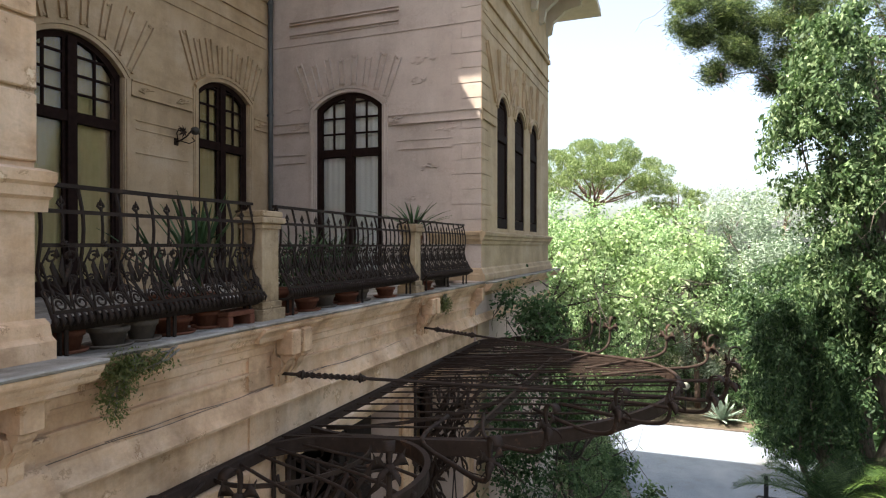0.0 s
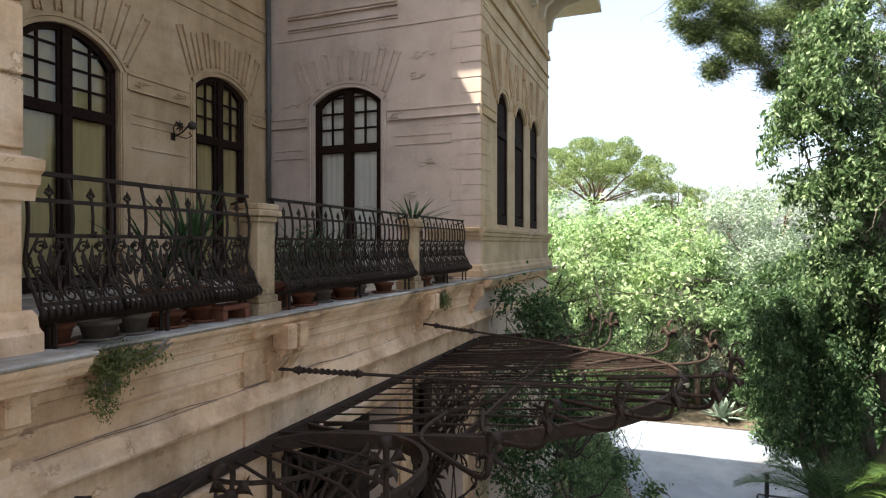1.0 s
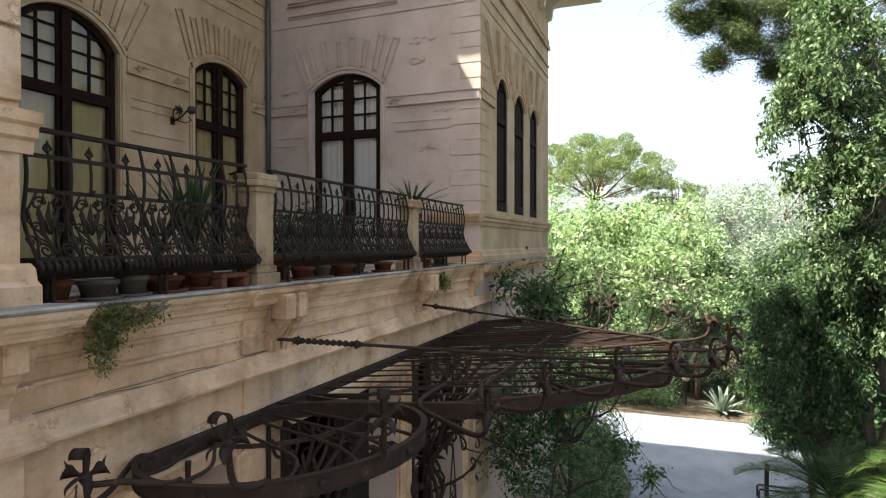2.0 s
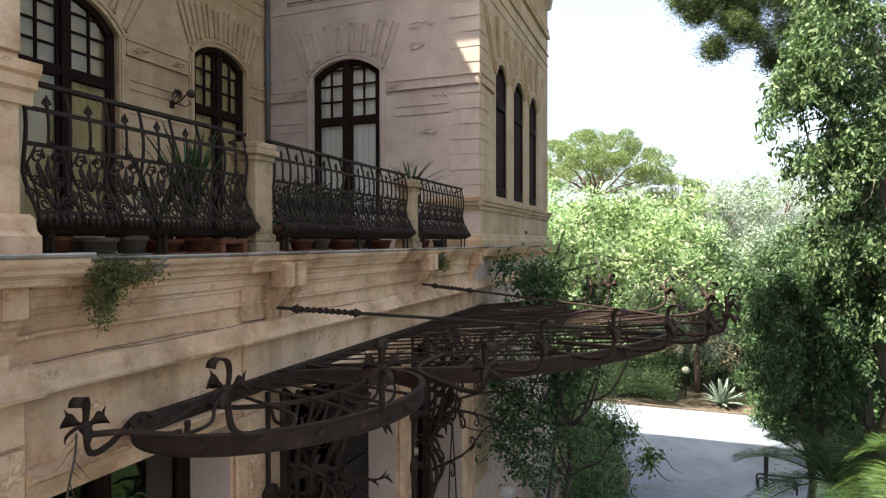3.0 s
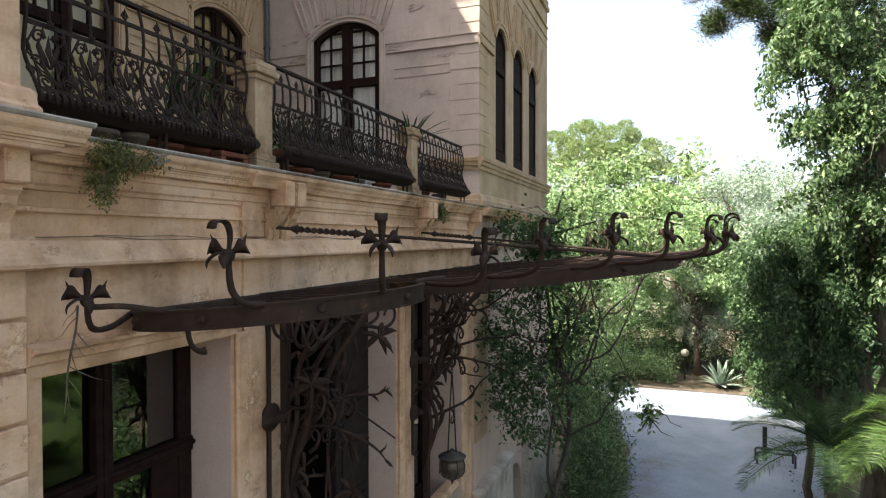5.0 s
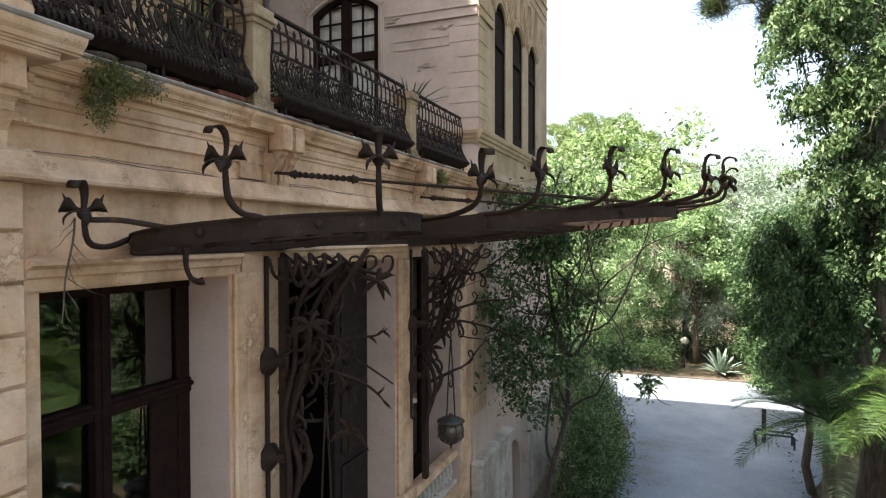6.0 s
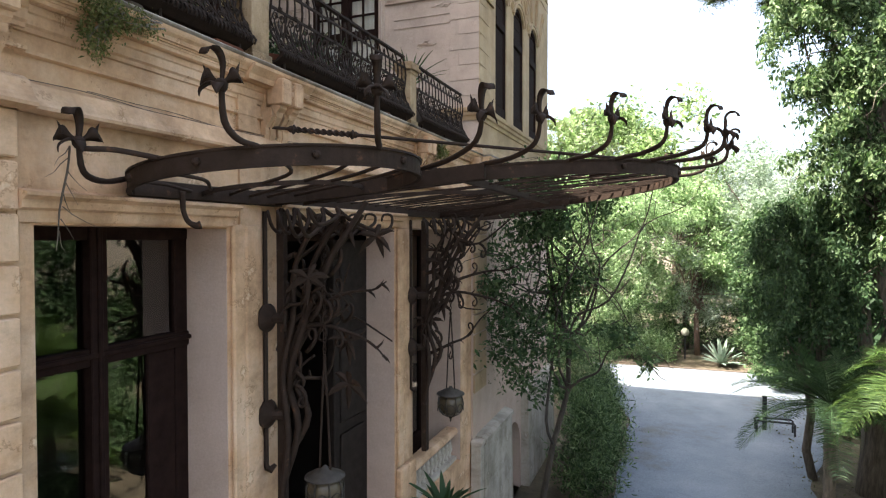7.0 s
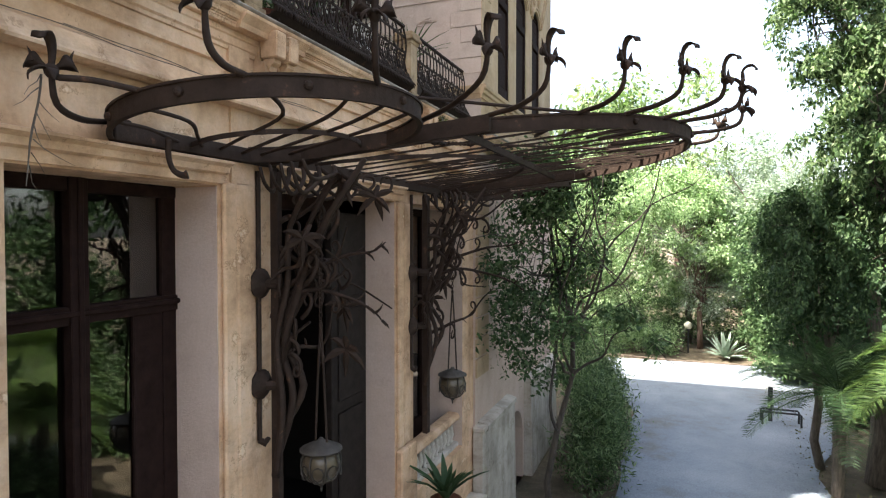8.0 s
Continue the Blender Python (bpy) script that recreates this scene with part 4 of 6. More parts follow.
def railing(y0, y1, label, cell=0.27):
    root = thing("balcony_railing", label, "railing", group="balcony railings")
    n = max(1, round((y1 - y0) / cell))
    st = (y1 - y0) / n
    part("top_rail", Mesh().strap([(RAILX, y0 - 0.03, 8.37), (RAILX, (y0 + y1) / 2, 8.365), (RAILX, y1 + 0.03, 8.37)], 0.026, 0.055), RAILIRON, root)
    for z, r in ((8.2, 0.011), (7.985, 0.013), (7.57, 0.016)):
        part("cross_rail", Mesh().strap([(rail_x(z), y0, z), (rail_x(z), y1, z)], 0.026, 0.02), RAILIRON, root)
    xb = rail_x(7.53)
    part("tray", Mesh().prism([(xb + 0.01, 7.54), (xb + 0.015, 7.49), (xb - 0.07, 7.44), (RAILX - 0.02, 7.43), (RAILX - 0.02, 7.455), (xb - 0.06, 7.465), (xb - 0.015, 7.51), (xb - 0.015, 7.54)], y0, y1), RAILIRON, root, "rusty bottom tray")
    hb = [7.54 + 0.83 * k / 12 for k in range(13)]
    bar_me = Mesh().tube([(rail_x(z), 0, z) for z in hb], 0.0125, 5).data("bar", RAILIRON)
    spear = Mesh().tube([(rail_x(z), 0, z) for z in [7.985 + 0.26 * k / 4 for k in range(5)]], 0.010, 5)
    xt, zt = rail_x(8.25), 8.25
    for s in (-1, 1):
        spear.tube([(xt, 0, zt - 0.02), (xt, s * 0.024, zt), (xt, s * 0.016, zt + 0.028)], [0.008, 0.009, 0.003], 4)
    spear.tube([(xt, 0, zt), (xt, 0, zt + 0.025), (xt, 0, zt + 0.055)], [0.009, 0.013, 0.002], 5)
    spear_me = spear.data("spear", RAILIRON)
    orn = Mesh()
    w = st / 2
    for s in (-1, 1):
        swirl(orn, s * w * 0.52, 7.62, 0.05, 1.5, 0.008, s)
        swirl(orn, s * w * 0.45, 7.91, 0.045, 1.3, 0.008, -s)
        orn.tube([(rail_x(z) + 0.006, s * yy, z) for yy, z in ((0.01, 7.58), (0.03, 7.68), (w * 0.5, 7.74), (w * 0.88, 7.8), (w * 0.9, 7.88))], 0.006, 4)
        orn.tube([(rail_x(z) + 0.006, s * yy, z) for yy, z in ((0.0, 7.6), (w * 0.22, 7.7), (w * 0.35, 7.79), (w * 0.28, 7.86))], 0.007, 4)
        orn.blade([(rail_x(7.74) + 0.01, s * 0.005, 7.72), (rail_x(7.8) + 0.018, s * 0.035, 7.79), (rail_x(7.84) + 0.016, s * 0.06, 7.85), (rail_x(7.9) + 0.012, s * 0.062, 7.90)], [0.008, 0.024, 0.018, 0.003], (0, 1, 0.2))
        orn.blade([(rail_x(7.6) + 0.01, s * 0.006, 7.6), (rail_x(7.66) + 0.014, s * 0.045, 7.67), (rail_x(7.7) + 0.01, s * 0.085, 7.7)], [0.004, 0.012, 0.002], (0, 0.6, 0.8))
    orn.blade([(rail_x(7.72) + 0.012, 0, 7.74), (rail_x(7.82) + 0.02, 0, 7.83), (rail_x(7.92) + 0.012, 0, 7.93)], [0.006, 0.022, 0.003], (0, 1, 0))
    for k in range(5):
        a = math.pi * k / 4
        orn.blade([(rail_x(7.99) + 0.014, 0, 7.99), (rail_x(7.99) + 0.02, 0.03 * math.cos(a), 7.99 + 0.032 * math.sin(a))], [0.012, 0.006], (0, -math.sin(a), math.cos(a)))
    for s in (-1, 1):
        swirl(orn, s * w * 0.5, 7.76, 0.038, 1.3, 0.008, s)
        swirl(orn, s * w * 0.98, 7.68, 0.036, 1.2, 0.007, -s)
        orn.tube([(rail_x(z) + 0.012, s * yy, z) for yy, z in ((w * 0.95, 7.57), (w * 0.7, 7.7), (w * 0.9, 7.86), (w * 0.6, 7.97))], 0.007, 4)
        for zz, yy in ((7.66, 0.6), (7.8, 0.75), (7.9, 0.2), (7.72, 0.3)):
            orn.blade([(rail_x(zz) + 0.01, s * w * yy, zz), (rail_x(zz + 0.03) + 0.02, s * w * (yy + 0.12), zz + 0.035), (rail_x(zz + 0.06) + 0.01, s * w * (yy + 0.1), zz + 0.07)], [0.005, 0.017, 0.002], (0, 0.8, -0.5 * s))
    for k in range(7):
        yy = -w + 2 * w * k / 6
        orn.blade([(rail_x(7.55) + 0.012, yy, 7.56), (rail_x(7.52) + 0.03, yy, 7.52), (rail_x(7.5) + 0.012, yy, 7.475)], [0.016, 0.02, 0.004], (0, 1, 0))
    orn_me = orn.data("scroll_panel", RAILIRON, True)
    for k in range(n + 1):
        part("bar", bar_me, RAILIRON, root).location.y = y0 + k * st
    for k in range(n):
        part("spear", spear_me, RAILIRON, root).location.y = y0 + (k + 0.5) * st
        part("scroll_panel", orn_me, RAILIRON, root).location.y = y0 + (k + 0.5) * st
    for y in (y0 + 0.12, (y0 + y1) / 2, y1 - 0.12):
        part("foot", Mesh().tube([(RAILX + 0.05, y, 7.24), (RAILX + 0.05, y, 7.44)], 0.015, 6).tube([(xb - 0.05, y, 7.275), (xb - 0.05, y, 7.47)], 0.014, 6), RAILIRON, root)
    for y in (y0, y1) if y0 > 4 else (y1,):
        ends = Mesh()
        ends.tube([(RAILX, y, 8.37), (RAILX - 0.02, y, 8.33), (RAILX - 0.15, y, 8.3)], 0.012, 5)
        for zc in (7.62, 7.8, 7.95):
            pts = [(rail_x(zc) - 0.1 + 0.06 * math.cos(a) * (1 - a / 12), y, zc + 0.06 * math.sin(a) * (1 - a / 12)) for a in [k * 0.6 for k in range(15)]]
            part("end_scroll", Mesh().tube(pts, 0.008, 4), RAILIRON, root)
        part("end_hook", ends, RAILIRON, root)
    return root


railing(3.47, 5.46, "bulging wrought-iron railing with leaf scrolls, between tower and pedestal")
railing(5.87, 8.98, "long bulging wrought-iron railing with leaf scrolls between two pedestals")
railing(9.34, 11.5, "bulging wrought-iron railing with leaf scrolls beside the far tower")


def pot(x, y, z, r, h, mat, label, saucer=True):
    root = thing("flower_pot", label, "flower pot", (x, y, z), group="pots on the terrace")
    zo = 0.0
    if saucer:
        part("saucer", Mesh().lathe(0, 0, [(r * 0.9, 0), (r * 1.25, 0.03), (r * 1.28, 0.045), (r * 1.1, 0.035), (r * 0.8, 0.02)]), mat, root, smooth=True)
        zo = 0.021
    part("body", Mesh().lathe(0, 0, [(r * 0.72, zo), (r * 0.95, zo + h * 0.75), (r * 1.06, zo + h * 0.76), (r * 1.08, zo + h), (r * 0.92, zo + h), (r * 0.85, zo + h * 0.9), (r * 0.2, zo + h * 0.88)]), mat, root, smooth=True)
    return root


g = np.random.default_rng(11)
for y, r, h, mt, lab in ((3.72, 0.12, 0.16, TERRACOTTA, "terracotta pot with saucer under the railing"), (4.0, 0.15, 0.15, CLAYGREY, "grey weathered clay pot under the railing"), (4.28, 0.13, 0.17, CLAYGREY, "grey weathered clay pot under the railing"),
                         (4.62, 0.17, 0.14, TERRACOTTA, "wide terracotta bowl under the railing"), (5.0, 0.12, 0.16, TERRACOTTA, "terracotta pot with saucer under the railing"), (6.05, 0.16, 0.3, TERRACOTTA, "tall terracotta pot behind the railing"),
                         (6.45, 0.15, 0.15, TERRACOTTA, "terracotta pot with saucer under the railing"), (6.85, 0.13, 0.16, CLAYGREY, "grey weathered clay pot under the railing"), (7.3, 0.16, 0.15, TERRACOTTA, "terracotta pot with saucer under the railing"),
                         (7.75, 0.14, 0.15, CLAYGREY, "grey weathered clay pot under the railing"), (8.3, 0.15, 0.15, TERRACOTTA, "terracotta pot with saucer under the railing"), (9.8, 0.15, 0.15, TERRACOTTA, "terracotta pot with saucer under the railing"), (10.5, 0.14, 0.16, CLAYGREY, "grey weathered clay pot under the railing")):
    pot(-4.22 + g.normal() * 0.03, y, 7.262, r * 0.85, h * 0.9, mt, lab)

root = thing("brick_stand", "orange terracotta stand under the railing", "plant stand", (-4.12, 5.2, 7.27))
part("top", Mesh().box(-0.1, 0.1, -0.17, 0.17, 0.1, 0.145, 0.008), TERRACOTTA, root)
for y in (-0.14, 0.14):
    part("leg", Mesh().box(-0.1, 0.1, y - 0.03, y + 0.03, 0, 0.098, 0.005), TERRACOTTA, root)


def sword_plant(x, y, z, n, ln, label, seed, mat=LEAF_MID, spread=0.55, wide=0.022, potr=0.15):
    root = thing("potted_plant", label, "potted plant", (x, y, z), group="terrace plants")
    part("pot", Mesh().lathe(0, 0, [(potr * 0.7, 0), (potr, 0.26), (potr * 1.1, 0.265), (potr * 1.1, 0.3), (potr * 0.9, 0.3), (0.02, 0.27)]), TERRACOTTA, root, "terracotta pot", True)
    g = np.random.default_rng(seed)
    for k in range(n):
        a = k * 2.4 + g.normal() * 0.2
        out = spread * (0.3 + 0.7 * g.random())
        l_ = ln * (0.7 + 0.4 * g.random())
        d = Vector((math.cos(a), math.sin(a), 0))
        pts = [d * (out * l_ * t * (0.6 + 0.6 * t)) + Vector((0, 0, 0.28 + l_ * t * (1 - 0.35 * out * t))) for t in (0, 0.3, 0.6, 0.85, 1.0)]
        part("blade", Mesh().blade(pts, [wide * 0.6, wide, wide * 0.9, wide * 0.5, 0.001], d.cross(Vector((0, 0, 1)))), mat, root)
    return root


sword_plant(-4.7, 5.4, FLOOR, 26, 1.0, "dark green strap-leaved plant in a pot behind the railing", 3, LEAF_MID, 0.5)
sword_plant(-4.75, 5.05, FLOOR, 12, 0.75, "dark green strap-leaved plant in a pot behind the railing", 4, LEAF_DARK, 0.8)
sword_plant(-4.5, 10.0, FLOOR + 0.62, 24, 0.68, "spiky yucca in a pot behind the railing", 5, LEAF_MID, 1.1, 0.018)
sword_plant(-4.7, 7.9, FLOOR, 18, 0.85, "green strap-leaved plant in a pot behind the railing", 6, LEAF_MID, 0.7)
sword_plant(-4.7, 7.2, FLOOR, 16, 0.8, "green strap-leaved plant in a pot behind the railing", 8, LEAF_MID, 0.8)
root = thing("yucca_stand", "low grey clay block under the yucca pot", "plant stand", (-4.5, 10.0, FLOOR))
part("block", Mesh().box(-0.15, 0.15, -0.15, 0.15, 0, 0.618, 0.01), CLAYGREY, root)


def shrub(name, label, centre, radii, n, per, spread, size, mat, seed, category="plant", droop=0.3, slim=0.45, stems=8, foot=None):
    g = np.random.default_rng(seed)
    root = thing(name, label, category)
    cl = clumps(g, centre, radii, n, 0.3)
    m = Mesh()
    ft = Vector(foot if foot else (centre[0], centre[1], centre[2] - radii[2]))
    for k in range(stems):
        m.tube(wander(g, ft + Vector((g.normal() * radii[0] * 0.15, g.normal() * radii[1] * 0.15, 0)), cl[g.integers(n)], 0.1, 5), [0.012, 0.01, 0.008, 0.006, 0.003], 4)
    part("branchwork", m, TWIG, root)
    leaves("foliage", scatter(g, cl, spread, per), size, mat, root, seed, droop, slim)
    return root


shrub("trailing_plant", "leafy potted trailers behind the long railing", (-4.55, 7.0, 7.75), (0.14, 0.9, 0.3), 60, 25, 0.06, 0.06, LEAF_MID, 21, foot=(-4.55, 7.0, 7.3))
shrub("hanging_weed", "small green weed hanging over the cornice edge", (-3.81, 3.75, 7.1), (0.06, 0.12, 0.22), 60, 26, 0.03, 0.024, LEAF_WEED, 22, foot=(-3.86, 3.95, 7.27), droop=0.7)
shrub("hanging_weed", "small green weed hanging over the cornice edge", (-3.83, 3.95, 7.2), (0.06, 0.27, 0.09), 52, 26, 0.028, 0.023, LEAF_WEED, 23, foot=(-3.87, 4.35, 7.27), droop=0.7)
shrub("hanging_weed", "dry weed hanging from the cornice near the far bracket", (-3.84, 9.75, 7.08), (0.07, 0.2, 0.16), 40, 20, 0.03, 0.03, LEAF_WEED, 24, foot=(-3.87, 9.75, 7.27), droop=0.8)

# drainpipe and wall lamp in the terrace corner
root = thing("drainpipe", "dark grey metal drainpipe in the terrace corner", "drainpipe")
part("pipe", Mesh().tube([(RX + 0.09, TY - 0.12, FLOOR), (RX + 0.09, TY - 0.12, 15.1)], 0.055, 10), PIPE, root, smooth=True)
for z in (8.3, 10.9, 13.4):
    part("clip", Mesh().tube([(RX + 0.09, TY - 0.12, z - 0.03), (RX + 0.09, TY - 0.12, z + 0.03)], 0.068, 10).box(RX + 0.001, RX + 0.06, TY - 0.14, TY - 0.1, z - 0.02, z + 0.02), PIPE, root)

root = thing("wall_lamp", "ornate iron wall lamp with round glass shade", "wall lamp", (RX, 9.4, 10.0))
part("arm", Mesh().tube([(0.005, 0, -0.12), (0.1, 0, -0.1), (0.22, 0.03, -0.03), (0.3, 0.05, 0.06), (0.3, 0.1, 0.1)], 0.014, 6).tube([(0.05, 0, -0.1), (0.12, -0.1, 0.02), (0.2, -0.12, 0.1), (0.14, -0.05, 0.12), (0.16, 0.0, 0.06)], 0.01, 5).tube([(0.1, 0, -0.1), (0.2, 0.12, -0.14), (0.26, 0.2, -0.08), (0.2, 0.18, -0.02)], 0.01, 5), RAILIRON, root)
part("wall_plate", Mesh().box(0.001, 0.02, -0.05, 0.05, -0.18, -0.05, 0.005), RAILIRON, root)
m = Mesh()
for k in range(8):
    a = k * math.pi / 4
    m.blade([(0.16, -0.02, 0.06), (0.2, -0.02 + 0.06 * math.cos(a), 0.06 + 0.06 * math.sin(a)), (0.17, -0.02 + 0.12 * math.cos(a), 0.06 + 0.12 * math.sin(a))], [0.01, 0.02, 0.002], (0, -math.sin(a), math.cos(a)))
part("leaf_rosette", m, RAILIRON, root)
part("shade", Mesh().lathe(0.3, 0.16, [(0.02, 0.02), (0.06, 0.035), (0.085, 0.08), (0.075, 0.13), (0.035, 0.165), (0.01, 0.17)], 12), TINGREY, root, "round dusty grey glass shade", True)

for k in range(2):
    root = thing("wall_cable", "thin dark cable sagging along the string course", "cable", group="wall cables")
    pts = [(FX + 0.04 + 0.008 * math.sin(y_ * 2 + k), y_, 6.67 + 0.012 * k + 0.01 * math.sin(y_ * (2.3 + 0.9 * k) + k) + 0.006 * math.sin(y_ * 7 + k)) for y_ in np.linspace(3.4 + 0.4 * k, 8.4 - 1.2 * k, 60)]
    part("cable", Mesh().tube(pts, 0.003, 5), BARK, root)

# ---------------------------------------------------------------- iron canopy over the entrance
L1, LR = (-3.19, 4.775), 1.02       # near lobe
C1, CR = (-2.69, 7.98), 2.27       # middle lobe
L3 = (-3.19, 11.2)                 # far lobe
WALLX = FX + 0.05


def can_z(x):
    return 6.425 + 0.09 * (x + 0.46)


def ring_pts(c, r, a0=-180.0, a1=180.0, n=48):
    """Points of a ring, kept in front of the wall."""
    pts = []
    for k in range(n + 1):
        a = radians(a0 + (a1 - a0) * k / n)
        x, y = c[0] + r * math.cos(a), c[1] + r * math.sin(a)
        if x >= WALLX:
            pts.append((x, y, can_z(x)))
    return pts


canopy = thing("entrance_canopy", "dark rusty wrought-iron canopy frame with three lobes and bare bars", "canopy")


def on_ring(c, r, a):
    a = radians(a)
    x, y = c[0] + r * math.cos(a), c[1] + r * math.sin(a)
    return Vector((x, y, can_z(x)))


for c, r, a0, a1 in ((L1, LR, -144, 144), (C1, CR, -125, 125), (L3, LR, -144, 144)):
    pts = ring_pts(c, r, a0, a1, 60)
    part("rim", Mesh().strap(pts, 0.115, 0.02), IRON, canopy)
    part("rim_flange", Mesh().strap([p + Vector((0, 0, 0.058)) for p in map(Vector, pts)], 0.014, 0.045), IRON, canopy)
    part("rim_flange", Mesh().strap([p - Vector((0, 0, 0.057)) for p in map(Vector, pts)], 0.012, 0.035), IRON, canopy)
    for k in range(4, 60, 8):
        if k < len(pts):
            p = Vector(pts[k])
            d = Vector((p.x - c[0], p.y - c[1], 0)).normalized()
            part("rivet", Mesh().tube([p, p + d * 0.03, p + d * 0.04], [0.028, 0.026, 0.012], 8), IRON, canopy)
zw = can_z(WALLX)
part("wall_beam", Mesh().box(WALLX - 0.045, WALLX + 0.03, 4.12, 11.82, zw - 0.07, zw + 0.055, 0.008), IRON, canopy)


def beam(y, x1):
    part("cross_beam", Mesh().strap([(WALLX, y, can_z(WALLX)), (x1, y, can_z(x1))], 0.13, 0.05), IRON, canopy)


beam(5.72, -1.9)
beam(9.95, -1.9)
part("front_beam", Mesh().strap([(-2.2, 5.75, can_z(-2.2)), (-2.2, 9.95, can_z(-2.2))], 0.07, 0.03), IRON, canopy)


def reach(y):
    """How far out the outline goes at a y."""
    x = WALLX
    for c, r in ((L1, LR), (C1, CR), (L3, LR)):
        if abs(y - c[1]) < r:
            x = max(x, c[0] + math.sqrt(r * r - (y - c[1]) ** 2))
    return x


y = 5.9
g = np.random.default_rng(31)
while y < 11.95:
    x1 = reach(y)
    if x1 > WALLX + 0.1:
        lo = WALLX
        sag = 0.012 * g.normal()
        part("bar", Mesh().strap([(lo, y, can_z(lo) + 0.02), ((lo + x1) / 2, y, can_z((lo + x1) / 2) + 0.02 + sag), (x1, y + 0.0, can_z(x1) + 0.02)], 0.017, 0.02), IRON, canopy)
    y += 0.3 if y < 8.5 else 0.14


def fan_arc(c, r, a0, a1, rad=0.016):
    part("inner_arc", Mesh().strap([(c[0] + r * math.cos(radians(a)), c[1] + r * math.sin(radians(a)), can_z(c[0] + r * math.cos(radians(a))) - 0.015) for a in np.linspace(a0, a1, 22)], 0.035, 0.016), IRON, canopy)


fan_arc((WALLX + 0.36, 5.36), 0.68, -146, 60)
fan_arc((WALLX, 7.98), 1.75, -85, 85)
fan_arc((WALLX, 10.5), 0.95, -20, 88)

for y0, b, bow in ((4.7, -126, 0.1), (4.92, -103, 0.14), (5.1, -57, 0.13), (5.35, -27, 0.06), (5.55, -8, 0.04), (5.76, 12, 0.03)):
    p = Vector((WALLX, y0, 0))
    q = on_ring(L1, LR - 0.02, b)
    p.z = can_z(p.x)
    t = (q - p).cross(Vector((0, 0, 1))) * -bow
    part("curved_strut", Mesh().tube(smooth([p, p.lerp(q, 0.3) + t * 0.45, p.lerp(q, 0.7) + t, q], 5), 0.014, 6), IRON, canopy, smooth=True)

# loose wisteria stems lying over the bars
g = np.random.default_rng(32)
for k in range(20):
    y0 = g.uniform(7.4, 10.6)
    x0 = WALLX + g.uniform(0.05, 0.6)
    x1 = min(reach(y0) - 0.1, x0 + g.uniform(1.0, 2.8))
    if x1 > x0 + 0.3:
        pts = wander(g, (x0, y0, can_z(x0) + 0.05), (x1, y0 + g.normal() * 0.25, can_z(x1) + 0.05), 0.05, 8)
        part("dry_stem", Mesh().tube([Vector((p.x, p.y, can_z(p.x) + 0.045 + abs(g.normal()) * 0.02)) for p in pts], 0.005 + 0.006 * g.random(), 4), RAILIRON, canopy)


